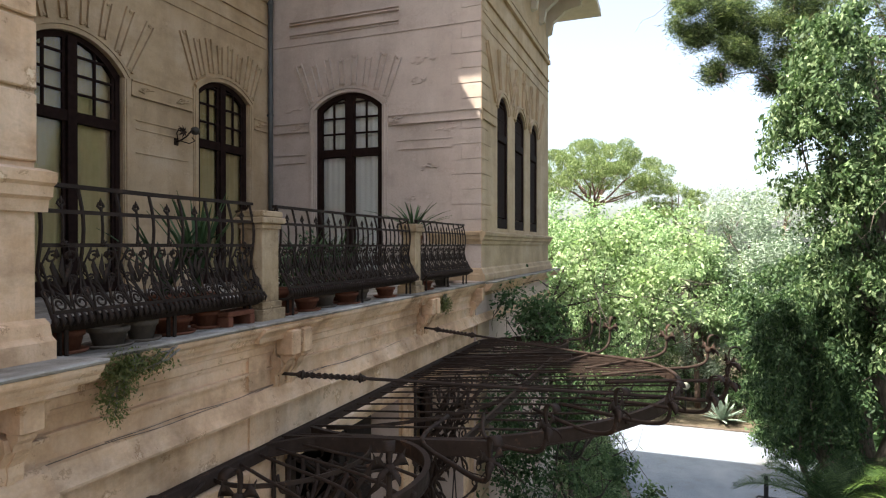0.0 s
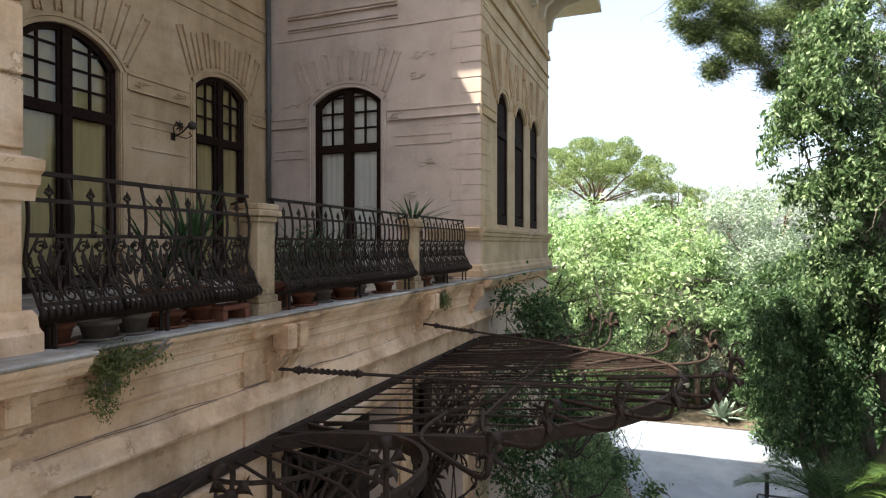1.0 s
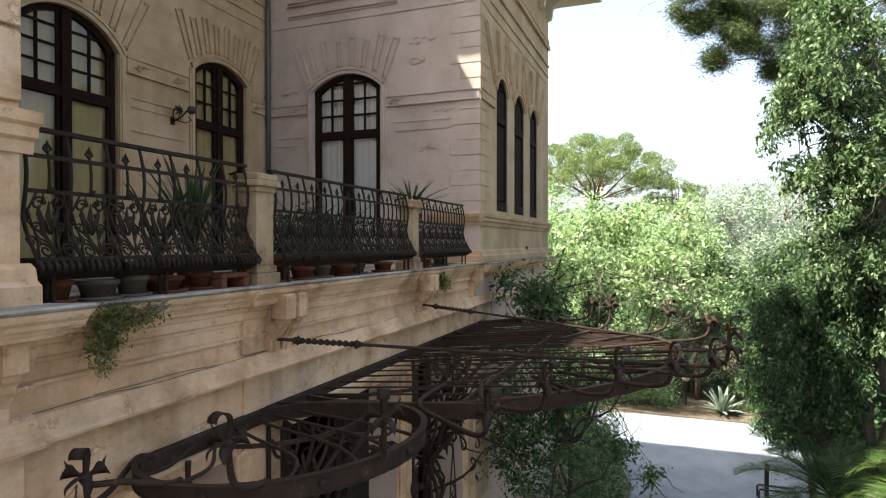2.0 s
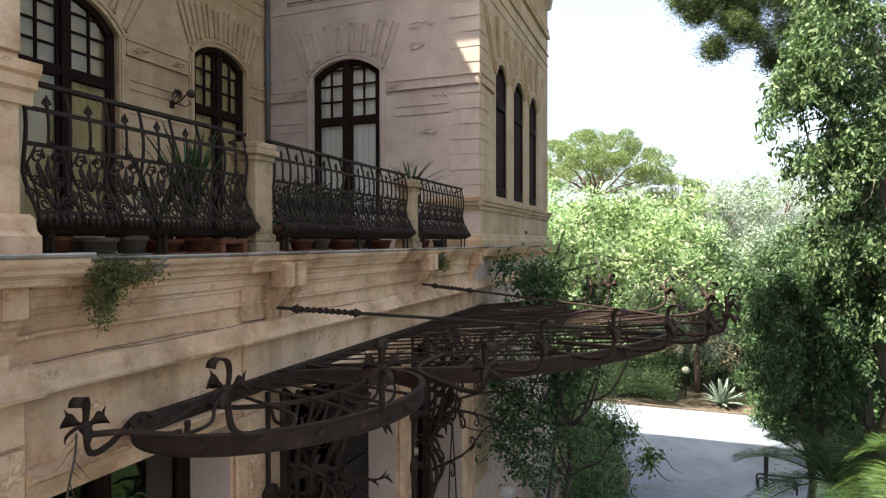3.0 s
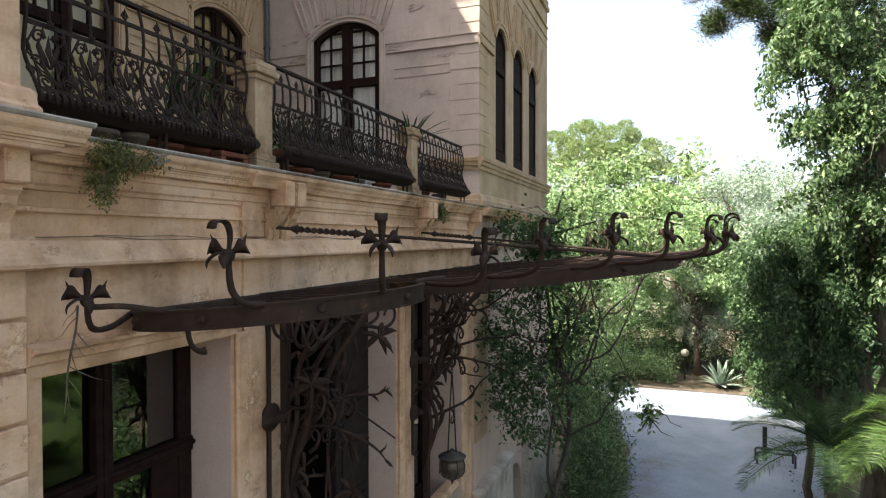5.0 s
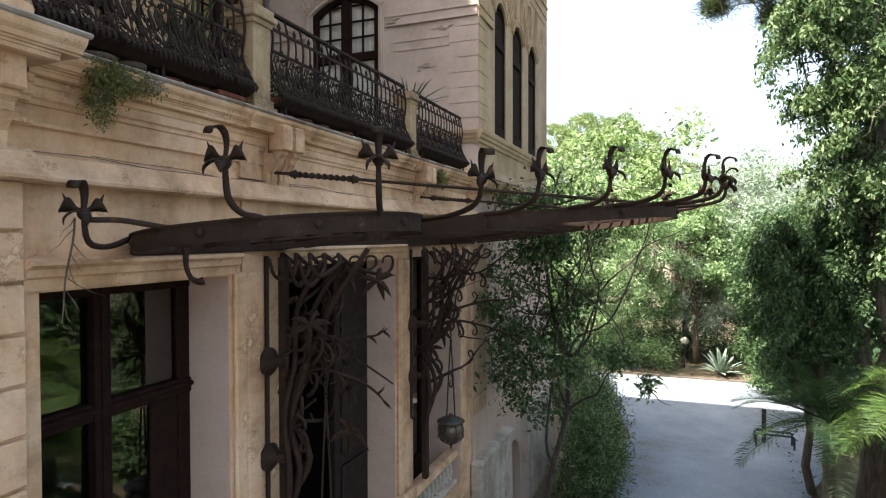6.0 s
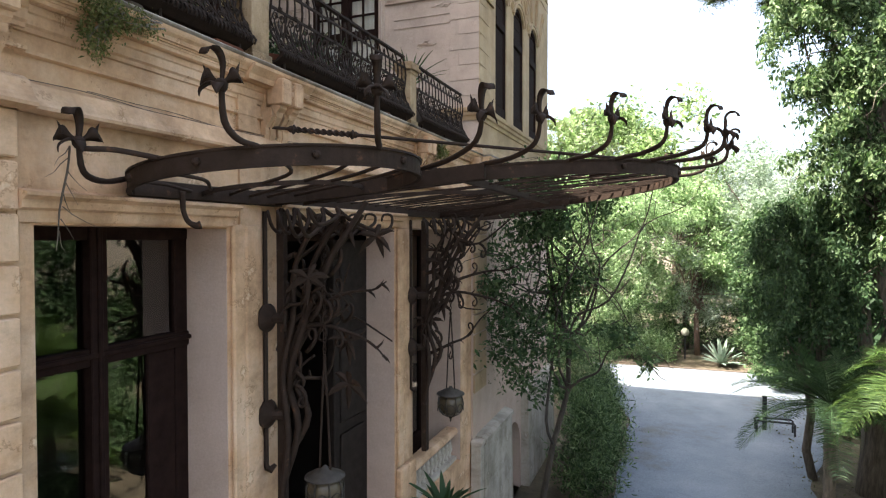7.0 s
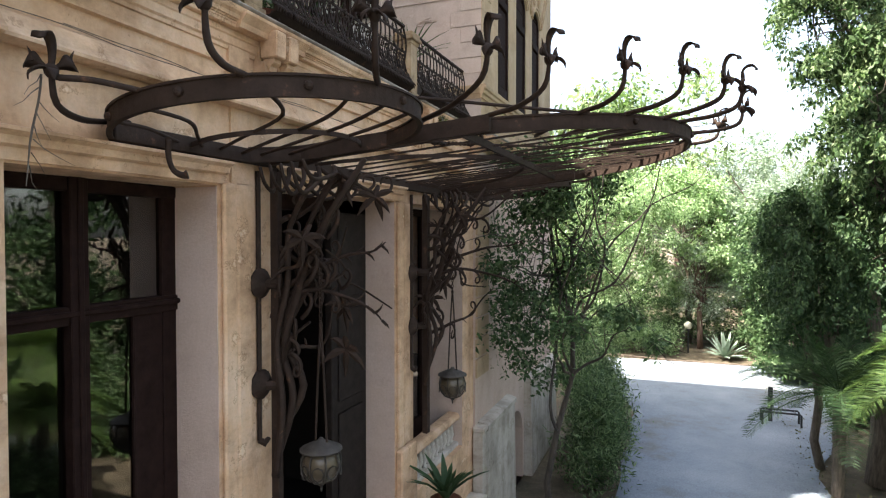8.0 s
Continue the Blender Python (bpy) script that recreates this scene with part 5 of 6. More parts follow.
def finial(c, r, a, head, inner=0.45, sag=0.0):
    """A curling iron stalk that leaves the rim and ends in a hooked flower at head."""
    root = on_ring(c, r, a) + Vector((0, 0, 0.06))
    head = Vector(head) - Vector((0, 0, 0.04))
    flat = Vector((head.x - root.x, head.y - root.y, 0))
    out, up = flat.length, head.z - root.z
    d = flat.normalized()
    back = on_ring(c, r - inner, a) + Vector((0, 0, 0.05))
    p1 = root + d * out * 0.55 + Vector((0, 0, 0.02 - sag))
    p2 = root + d * out * 0.93 + Vector((0, 0, up * 0.35 - sag))
    line = []
    ctrl = [back, root, p1, p2, head]
    for i in range(len(ctrl) - 1):
        q0, q1, q2, q3 = ctrl[max(i - 1, 0)], ctrl[i], ctrl[i + 1], ctrl[min(i + 2, len(ctrl) - 1)]
        for t in (0, 0.25, 0.5, 0.75):
            line.append(0.5 * ((2 * q1) + (q2 - q0) * t + (2 * q0 - 5 * q1 + 4 * q2 - q3) * t * t + (3 * q1 - q0 - 3 * q2 + q3) * t ** 3))
    line.append(head)
    if sag < 0:
        return part("stalk", Mesh().tube(line, 0.019, 6), IRON, canopy, smooth=True)
    f = part("finial", Mesh().tube(line, [0.02] * (len(line) - 4) + [0.019, 0.017, 0.016, 0.02], 6), IRON, canopy, "curling stalk with a hooked iron flower", True)
    s = d.cross(Vector((0, 0, 1)))
    z = Vector((0, 0, 1))
    hook = smooth([head, head + z * 0.09 - d * 0.012, head + z * 0.15 + d * 0.005, head + z * 0.178 + d * 0.05, head + z * 0.165 + d * 0.1, head + z * 0.13 + d * 0.115], 3)
    part("hook", Mesh().blade(hook, [0.016 + 0.022 * min(1.0, k / 9) for k in range(16)], s), IRON, f, smooth=True)
    part("cup", Mesh().tube([head - z * 0.05, head - z * 0.03, head, head + z * 0.02], [0.02, 0.034, 0.038, 0.022], 8), IRON, f, smooth=True)
    for sg in (-1, 1):
        o = (s * sg + d * 0.35 * sg).normalized()
        wing = [head - z * 0.01, head + o * 0.04 + z * 0.014, head + o * 0.075 + z * 0.035, head + o * 0.105 + z * 0.03, head + o * 0.125 - z * 0.005]
        part("petal", Mesh().blade(smooth(wing, 3), [0.012, 0.012, 0.014, 0.018, 0.026, 0.036, 0.043, 0.046, 0.044, 0.038, 0.028, 0.02, 0.004], (z - o * 0.3 + d * 0.25).normalized()), IRON, f, smooth=True)
        tip = head + o * 0.085 + z * 0.06
        part("thorn", Mesh().tube([tip - z * 0.03, tip + z * 0.015 + o * 0.008, tip + z * 0.045 + o * 0.022], [0.012, 0.008, 0.001], 5), IRON, f)
        pt = [head - z * 0.01, head + s * sg * 0.03 + d * 0.05 - z * 0.01, head + s * sg * 0.06 + d * 0.085 - z * 0.045, head + s * sg * 0.065 + d * 0.09 - z * 0.085]
        part("petal", Mesh().blade(smooth(pt, 3), [0.012, 0.02, 0.028, 0.033, 0.034, 0.031, 0.025, 0.018, 0.01, 0.002], (d - s * sg * 0.6).normalized()), IRON, f, smooth=True)
    return f


finial(L1, LR, -142, (-3.68, 3.51, 6.36), 0.1, 0.08)
finial(L1, LR, -98, (-3.66, 3.5, 6.33), 0.1, -0.02)
finial(L1, LR, -62, (-2.74, 3.62, 6.63), 0.05)
finial(L1, LR, -18, (-2.1, 4.2, 6.68), 0.05)
for a, head in ((-86, (-1.62, 4.74, 6.6)), (-72, (-1.37, 5.36, 6.68)), (-52, (-0.91, 5.86, 6.73)), (-40, (-0.51, 6.21, 6.74)), (-27, (-0.19, 6.61, 6.73)), (-18, (-0.02, 7.1, 6.76))):
    finial(C1, CR, a, head, 0.8)
for a in (2, 20, 40, 62):
    h = on_ring(C1, CR + 0.5, a)
    finial(C1, CR, a, (h.x, h.y, 6.76), 0.8)
for a in (20, 75):
    h = on_ring(L3, LR + 0.45, a)
    finial(L3, LR, a, (h.x, h.y, 6.68), 0.05)
hook_line = smooth([(-3.78, 4.4, can_z(-3.7) - 0.05), (-3.79, 4.41, can_z(-3.7) - 0.17), (-3.765, 4.425, can_z(-3.7) - 0.26), (-3.72, 4.455, can_z(-3.7) - 0.295), (-3.69, 4.475, can_z(-3.7) - 0.29)], 4)
part("drip_hook", Mesh().tube(hook_line, [0.024 - 0.006 * math.sin(math.pi * k / 16) + 0.01 * (k / 16) ** 3 for k in range(17)], 7), IRON, canopy, smooth=True)


def tie_rod(a, b):
    a, b = Vector(a), Vector(b)
    root = thing("tie_rod", "dark iron tie rod with twisted collar holding the canopy", "tie rod", group="canopy tie rods")
    part("rod", Mesh().tube([a, b], 0.016, 7), IRON, root)
    d = (b - a).normalized()
    for t, r in ((0.08, 0.035), (0.09, 0.05), (0.30, 0.05), (0.31, 0.035)):
        p = a + d * 2.6 * t
        part("collar", Mesh().tube([p - d * 0.03, p, p + d * 0.03], [0.018, r, 0.018], 8), IRON, root)
    tw = Mesh()
    u = d.orthogonal().normalized()
    w = d.cross(u)
    for ph in (0, math.pi):
        tw.tube([a + d * (0.26 + 0.5 * k / 30) + (u * math.cos(ph + k * 0.9) + w * math.sin(ph + k * 0.9)) * 0.02 for k in range(31)], 0.012, 5)
    part("twisted_collar", tw, IRON, root)
    part("wall_eye", Mesh().tube([a - d * 0.06, a + d * 0.02], 0.04, 8), IRON, root)


tie_rod((FX + 0.03, 5.66, 6.775), on_ring(C1, CR, -18) + Vector((0, 0, 0.06)))
tie_rod((FX + 0.03, 9.2, 6.76), on_ring(C1, CR, 30) + Vector((0, 0, 0.06)))

# ---------------------------------------------------------------- ironwork brackets beside the door, with lanterns


def thorn_branch(m, a, b, r, g, bend=0.22, spikes=2):
    pts = smooth(wander(g, a, b, bend, 6), 3)
    m.tube(pts, taper(r, r * 0.25, len(pts)), 5)
    for k in range(spikes):
        p = pts[4 + 3 * (k % 4)]
        q = p + Vector((g.normal() * 0.1, g.normal() * 0.1, g.normal() * 0.09))
        m.tube([p, p.lerp(q, 0.5) + Vector((0, 0, 0.02)), q], [r * 0.45, r * 0.35, 0.002], 4)
    return pts


def curl(m, start, u, v, size, r):
    """A hooked tendril in the plane of u and v."""
    pts = []
    for k in range(12):
        t = k / 11
        a = -1.2 + 4.6 * t
        rr = size * (1 - 0.6 * t)
        pts.append(Vector(start) + u * (size * 1.2 * t + rr * math.cos(a) - size * math.cos(-1.2)) + v * (rr * math.sin(a) - size * math.sin(-1.2)))
    m.tube(pts, [r * (1 - 0.5 * k / 11) for k in range(12)], 5)


def post(y, dy, z0, rod_end, seed, label, tipx, disc, fan=0.2, wide=0.07):
    g = np.random.default_rng(seed)
    root = thing("canopy_post", label, "canopy post", group="canopy posts")
    xb = FX + 0.16
    part("upright", Mesh().box(xb - 0.03, xb + 0.05, y + dy, y + dy + wide, z0, zw - 0.13, 0.006), IRON, root)
    part("wall_rod", Mesh().tube([(FX + 0.03, y, rod_end), (FX + 0.03, y, zw - 0.12)], 0.022, 6), IRON, root)
    part("rod_knob", Mesh().tube([(FX + 0.03, y, rod_end), (FX + 0.06, y + 0.03, rod_end - 0.03), (FX + 0.07, y + 0.08, rod_end)], [0.03, 0.035, 0.02], 6), IRON, root)
    for z in disc:
        part("boss", Mesh().tube([(FX + 0.005, y + 0.01, z), (FX + 0.05, y + 0.01, z), (FX + 0.09, y + 0.01, z), (FX + 0.12, y + 0.01, z)], [0.12, 0.135, 0.09, 0.05], 14).tube([(FX + 0.1, y + 0.01, z), (xb + 0.04, y + dy + 0.03, z)], 0.05, 8), IRON, root, "round bolted wall boss")
    base = Vector((xb, y + dy + 0.035, 0))
    tips = []
    for k in range(9):
        m = Mesh()
        a = base + Vector((0.02, 0, 4.0 + 1.6 * g.random()))
        b = Vector((g.uniform(-3.7, tipx), y + dy + 0.1 + g.normal() * fan, g.uniform(4.5, 6.1)))
        pts = thorn_branch(m, a, b, 0.03, g)
        tips.append(pts)
        curl(m, pts[9], Vector((1, 0.2 * g.normal(), 0)).normalized(), Vector((0, 0, 1 if k % 2 else -1)), 0.09 + 0.06 * g.random(), 0.02)
        curl(m, pts[5], Vector((0.6, 0.5 * g.normal(), 0.4)).normalized(), Vector((0, 0, -1 if k % 2 else 1)), 0.1 + 0.06 * g.random(), 0.018)
        part("branch", m, IRON, root, smooth=True)
    for k in range(5):
        m = Mesh()
        s = Vector((g.uniform(xb, tipx - 0.1), y + dy + g.normal() * 0.15, g.uniform(4.3, 6.0)))
        a = g.uniform(0, 6.28)
        for j in range(6):
            t = a + j * 1.05
            d = Vector((math.cos(t), 0.5 * g.normal(), math.sin(t))).normalized()
            m.blade([s, s + d * 0.08, s + d * 0.15 + Vector((0, 0, -0.02)), s + d * 0.2 + Vector((0, 0, -0.06))], [0.012, 0.032, 0.022, 0.002], d.cross(Vector((0, 1, 0))).normalized())
        part("iron_flower", m, IRON, root)
    m = Mesh()
    m.tube([base + Vector((0.04, 0, 4.1)), base + Vector((0.12, 0, 4.6)), base + Vector((0.3, 0, 5.1)), base + Vector((0.55, 0, 5.6)), base + Vector((0.9, 0, zw - 0.05))], [0.03, 0.035, 0.035, 0.03, 0.025], 6)
    for zs, ze, up in ((4.9, 5.15, 0.22), (4.75, 4.8, -0.12)):
        e = tipx - xb + 0.08
        ln = smooth([base + Vector((0.02, 0, zs)), base + Vector((e * 0.3, 0.02, zs + 0.2)), base + Vector((e * 0.62, 0.05, ze + 0.1)), base + Vector((e * 0.86, 0.04, ze + 0.05 + up * 0.4)), base + Vector((e, 0.0, ze + up))], 5)
        m.tube(ln, taper(0.03, 0.004, len(ln)), 6)
        for k in range(6, len(ln) - 2, 2):
            q = ln[k] + Vector((0.05, 0.04 * (-1) ** k, 0.075 * (-1) ** (k // 2)))
            m.tube([ln[k], ln[k].lerp(q, 0.5) + Vector((0.012, 0, 0)), q], [0.014, 0.009, 0.001], 4)
        curl(m, ln[8], Vector((1, 0, 0)), Vector((0, 0, 1 if up > 0 else -1)), 0.11, 0.016)
    part("main_scroll", m, IRON, root, smooth=True)
    for k in range(3):
        m = Mesh()
        e = Vector((0, (k - 1) * 0.06, 0))
        sw = 0.05 + 0.07 * k
        ln = smooth([base + e + Vector((0.03, 0, 3.3 + 0.2 * k)), base + e + Vector((0.06 + sw, 0, 3.9 + 0.1 * k)), base + e + Vector((0.04, 0.02, 4.5)), base + e + Vector((0.12 + sw, 0, 5.0)), base + e + Vector((0.1 + 2 * sw, 0, 5.5)), base + e + Vector((0.35 + 2.5 * sw, 0, 5.95))], 4)
        m.tube(ln, taper(0.036, 0.022, len(ln)), 6)
        curl(m, base + e + Vector((0.15 + sw, 0, 4.4 + 0.3 * k)), Vector((1, 0, 0.2)), Vector((0, 0, 1 if k % 2 else -1)), 0.13, 0.022)
        curl(m, base + e + Vector((0.3 + sw, 0, 5.0 + 0.2 * k)), Vector((1, 0, 0.3)), Vector((0, 0, -1 if k % 2 else 1)), 0.15, 0.022)
        part("vine", m, IRON, root, smooth=True)
    for s in (-1, 1):
        for k in range(5):
            m = Mesh()
            a = Vector((WALLX + 0.1 + 0.15 * k, y + dy + 0.05, zw - 0.1))
            e = 0.7 + 0.6 * g.random()
            ln = smooth([a, a + Vector((0.08, s * 0.12, -0.1 * e)), a + Vector((0.16, s * (0.24 + 0.07 * k), -0.2 * e)), a + Vector((0.2, s * (0.4 + 0.07 * k), -0.15 * e)), a + Vector((0.19, s * (0.44 + 0.07 * k), -0.05)), a + Vector((0.14, s * (0.37 + 0.07 * k), -0.04 * e)), a + Vector((0.13, s * (0.34 + 0.07 * k), -0.1 * e))], 4)
            m.tube(ln, taper(0.022, 0.01, len(ln)), 5)
            part("tendril", m, IRON, root, smooth=True)
    return root


post(5.6, 0.03, 1.7, 3.6, 41, "black wrought-iron canopy post with thorny branches", -2.85, (5.0, 4.1))
post(8.9, 0.14, 2.6, 3.55, 45, "black wrought-iron canopy post with thorny branches beside the door", -2.5, (4.9, 4.15), 0.4, 0.1)


def lantern(x, y, z, hang, r, label):
    root = thing("hanging_lantern", label, "lantern", (x, y, z), group="entrance lanterns")
    h = r * 1.0
    globe = part("globe", Mesh().lathe(0, 0, [(r * 0.25, -r * 0.98), (r * 0.62, -r * 0.8), (r * 0.92, -r * 0.35), (r, 0.0), (r * 0.95, r * 0.35), (r * 0.75, r * 0.7)], 16), LANTERNGLASS, root, "dusty glass globe", True)
    part("cap", Mesh().lathe(0, 0, [(r * 0.8, r * 0.68), (r * 1.12, r * 0.72), (r * 1.1, r * 0.8), (r * 0.6, r * 1.05), (r * 0.2, r * 1.2), (r * 0.1, r * 1.35)], 16), TINGREY, root, "grey tin cap", True)
    for k in range(8):
        a = k * math.pi / 4
        part("rib", Mesh().tube([(r * s * math.cos(a), r * s * math.sin(a), r * t) for s, t in ((0.85, 0.7), (1.02, 0.35), (1.06, 0), (0.97, -0.38), (0.65, -0.84), (0.2, -1.05))], 0.009, 4), TINGREY, globe, "grey tin rib")
    m = Mesh()
    for k in range(8):
        a = k * math.pi / 4 + 0.39
        m.tube([(1.03 * r * math.cos(a + 0.3 * math.cos(b)), 1.03 * r * math.sin(a + 0.3 * math.cos(b)), -0.25 * r + 0.35 * r * math.sin(b)) for b in [j * math.pi / 4 for j in range(8)]], 0.006, 4, True)
    part("ring_tracery", m, TINGREY, globe, "grey tin tracery")
    part("finial", Mesh().lathe(0, 0, [(r * 0.22, -r * 1.0), (r * 0.15, -r * 1.15), (r * 0.06, -r * 1.25), (r * 0.08, -r * 1.35), (0.004, -r * 1.5)], 8), TINGREY, root)
    m = Mesh()
    for s in (-1, 1):
        m.tube([(s * r * 0.35, 0, r * 0.95), (s * r * 0.18, 0, r * 1.0 + (hang - z) * 0.3), (0.0, 0, (hang - z) * 0.62)], 0.011, 5)
    k = 0
    zz = (hang - z) * 0.6
    while zz < hang - z - 0.01:
        fl = k % 2
        m.tube([(0.016 * math.cos(a) * (1 - fl), 0.016 * math.cos(a) * fl, zz + 0.026 * math.sin(a)) for a in [j * math.pi / 4 for j in range(8)]], 0.006, 4, True)
        zz += 0.042
        k += 1
    part("chain", m, IRON, root, "dark iron chain")
    return root


lantern(-3.39, 5.655, 3.46, 5.45, 0.165, "grey tin lantern with dusty round globe on a chain")
lantern(-3.56, 9.39, 3.25, 5.5, 0.19, "grey tin lantern with dusty round globe on a chain")

# a dry root dangling from the near finial
root = thing("dry_root", "thin dry root hanging from the canopy finial", "dry root")
g = np.random.default_rng(51)
p0 = Vector((-3.7, 3.47, 6.28))
m = Mesh().tube([p0 + Vector((0.01 * math.sin(k), -0.012 * k, -0.075 * k)) for k in range(9)], [0.006] * 5 + [0.005, 0.004, 0.003, 0.002], 4)
for k in range(8):
    q = p0 + Vector((0, -0.01 * k, -0.07 * k))
    m.tube(wander(g, q, q + Vector((g.normal() * 0.08, g.normal() * 0.1, -0.12)), 0.1, 4), [0.004, 0.003, 0.002, 0.001], 3)
part("root", m, BARK, root)

# ---------------------------------------------------------------- side stair balustrade and plinth of the tower
a, b, z0, z1 = SIDE[0], SIDE[1], SIDE[2], SIDE[4]
XB = FX - 0.72
# Recess faces get the same rose-grey with skylight put into it
for nm, y0, y1, za, zb in (("reveal", b + 0.001, b + 0.3, z0 - 0.2, z1 + 0.3), ("reveal", a - 0.1, a - 0.001, z0 - 0.2, z1 + 0.3), ("soffit", a - 0.001, b + 0.001, z1 + 0.001, z1 + 0.3)):
    part(nm, Mesh().box(XB, FX - 0.452, y0, y1, za, zb), ROSE, wall_entrance, "smooth rose-grey reveal, skylight tint put into its colour")
part("reveal", Mesh().box(FX - 0.451, FX - 0.004, b - 0.008, b - 0.003, z0 + 0.01, z1 - 0.01), ROSE, wall_entrance, "smooth rose-grey reveal, skylight tint put into its colour")
part("soffit", Mesh().box(XB, FX - 0.452, a, b, z0 - 0.2, z0), STONE, wall_entrance, "stone floor of the recess")
root = thing("window_8", "tall dark wooden window at the back of the recess", "window", kind="structure")
for nm, y0, y1, za, zb in (("stile", a, a + 0.12, z0, z1), ("stile", b - 0.12, b, z0, z1), ("mullion", 10.02, 10.15, z0, z1), ("head", a + 0.12, b - 0.12, z1 - 0.12, z1), ("transom", a + 0.12, b - 0.12, 4.7, 4.84), ("lower_rail", a + 0.12, b - 0.12, z0, z0 + 0.5)):
    part(nm, Mesh().box(XB - 0.09, XB + (0.02 if nm == "mullion" else 0.0), y0, y1, za, zb, 0.008), WOOD, root)
for y0, y1 in ((a + 0.12, 10.02), (10.15, b - 0.12)):
    for za, zb in ((z0 + 0.5, 4.7), (4.84, z1 - 0.12)):
        part("pane", Mesh().add([(XB - 0.05, y0, za), (XB - 0.05, y1, za), (XB - 0.05, y1, zb), (XB - 0.05, y0, zb)], [(0, 1, 2, 3)]), LOWGLASS, root).visible_shadow = False

root = thing("stone_balustrade", "ochre-stained stone balustrade across the recess beside the entrance", "balustrade")
part("rail", Mesh().prism([(-4.31, 2.17), (-4.09, 2.17), (-4.07, 2.21), (-4.08, 2.26), (-4.12, 2.29), (-4.28, 2.29), (-4.32, 2.26), (-4.33, 2.21)], SIDE[0] + 0.004, SIDE[1] - 0.01), OCHRE, root, "ochre-stained handrail")
part("plinth", Mesh().box(-4.31, -4.09, SIDE[0] + 0.004, SIDE[1] - 0.01, 1.702, 1.78, 0.01), STONE, root)
BALUSTER = Mesh().lathe(-4.2, 0, [(0.05, 1.776), (0.05, 1.81), (0.03, 1.83), (0.065, 1.92), (0.06, 1.98), (0.03, 2.1), (0.05, 2.14), (0.05, 2.175)], 8).data("baluster", STONE, True)
for k in range(12):
    part("baluster", BALUSTER, STONE, root).location.y = SIDE[0] + 0.12 + k * 0.172
root = thing("corner_pier", "pale stone pier with a flat cap at the tower corner", "pier")
part("shaft", Mesh().box(-4.0, -3.80, 11.67, 11.895, GROUND, 1.79, 0.015), STONE, root)
part("cap", Mesh().box(-4.0, -3.765, 11.64, 11.897, 1.792, 1.89, 0.02), STONE, root)
m = Mesh().box(FX - 0.4, -3.3, 5.4, 9.0, GROUND, 1.55).box(FX, -3.7, 9.002, 11.6, GROUND, 0.7)
tagged(part("entrance_podium", m, STONE), "pale stone podium in front of the entrance", "podium", kind="structure")
m = Mesh().prism([(TX + 0.021, GROUND), (TX + 0.24, GROUND), (TX + 0.2, 1.74), (TX + 0.24, 1.78), (TX + 0.24, 1.86), (TX + 0.15, 1.9), (TX + 0.021, 1.92)], 11.9, 14.0)
tagged(part("tower_plinth", m, STONE), "battered pale stone plinth of the tower", "plinth", kind="structure")
m = Mesh().prism([(TX + 0.021, GROUND), (TX + 0.24, GROUND), (TX + 0.2, 1.74), (TX + 0.24, 1.78), (TX + 0.24, 1.86), (TX + 0.15, 1.9), (TX + 0.021, 1.92)], 15.6, TEND)
tagged(part("tower_plinth", m, STONE), "battered pale stone plinth of the tower", "plinth", kind="structure")

# ---------------------------------------------------------------- garden ground
m = Mesh()
n = 60
vs, fs = [], []
for i in range(n + 1):
    for j in range(n + 1):
        s, t = (i / n * 2 - 1), (j / n * 2 - 1)
        x, y_ = 3 + 900 * s * abs(s) ** 1.6, 24 + 900 * t * abs(t) ** 1.6
        far = max(0.0, math.hypot(x - 3, y_ - 22) - 20)
        vs.append((x, y_, GROUND - 0.02 + 0.05 * noise.noise((x * 0.3, y_ * 0.3, 0)) * min(1, far)))
for i in range(n):
    for j in range(n):
        a = i * (n + 1) + j
        fs.append((a, a + n + 1, a + n + 2, a + 1))
tagged(part("ground", m.add(vs, fs), SOIL, smooth=True), "shaded garden soil with dry leaf litter", "ground", kind="structure")

# gravel drive, with soft uneven edges
def drive_edge(y):
    l_ = -1.75 + 0.12 * noise.noise((0, y * 0.6, 2)) - max(0.0, (y - 22)) * 0.28
    r_ = 2.75 + 0.12 * noise.noise((5, y * 0.5, 2)) + max(0.0, y - 18) * 0.36 + max(0.0, (y - 24)) * 0.5
    return l_, r_


vs, fs = [], []
ys = np.linspace(-12, 31, 90)
for y_ in ys:
    l_, r_ = drive_edge(y_)
    for k in range(9):
        t = k / 8
        vs.append((l_ + (r_ - l_) * t, y_, GROUND + 0.012 + 0.035 * math.sin(math.pi * t) + 0.012 * noise.noise((l_ + (r_ - l_) * t, y_, 0))))
for i in range(len(ys) - 1):
    fs += [(9 * i + k, 9 * i + k + 1, 9 * i + 10 + k, 9 * i + 9 + k) for k in range(8)]
tagged(part("drive", Mesh().add(vs, fs), GRAVEL, smooth=True), "pale grey gravel drive", "path", kind="structure")
g = np.random.default_rng(61)
m = Mesh()
for k in range(900):
    y_ = 11 + 16 * g.random() ** 1.1
    l_, r_ = drive_edge(y_)
    x = g.uniform(l_ - 0.4, r_ + 0.5)
    s = 0.01 + 0.014 * g.random()
    m.add([(x - s, y_, GROUND + 0.02), (x, y_ - s, GROUND + 0.025), (x + s, y_, GROUND + 0.02), (x, y_ + s, GROUND + 0.02), (x, y_, GROUND + 0.045 + 0.4 * s)], [(0, 1, 4), (1, 2, 4), (2, 3, 4), (3, 0, 4)])
tagged(part("loose_gravel", m, GRAVEL), "loose pebbles on the gravel drive", "gravel", kind="stuff")
g = np.random.default_rng(62)
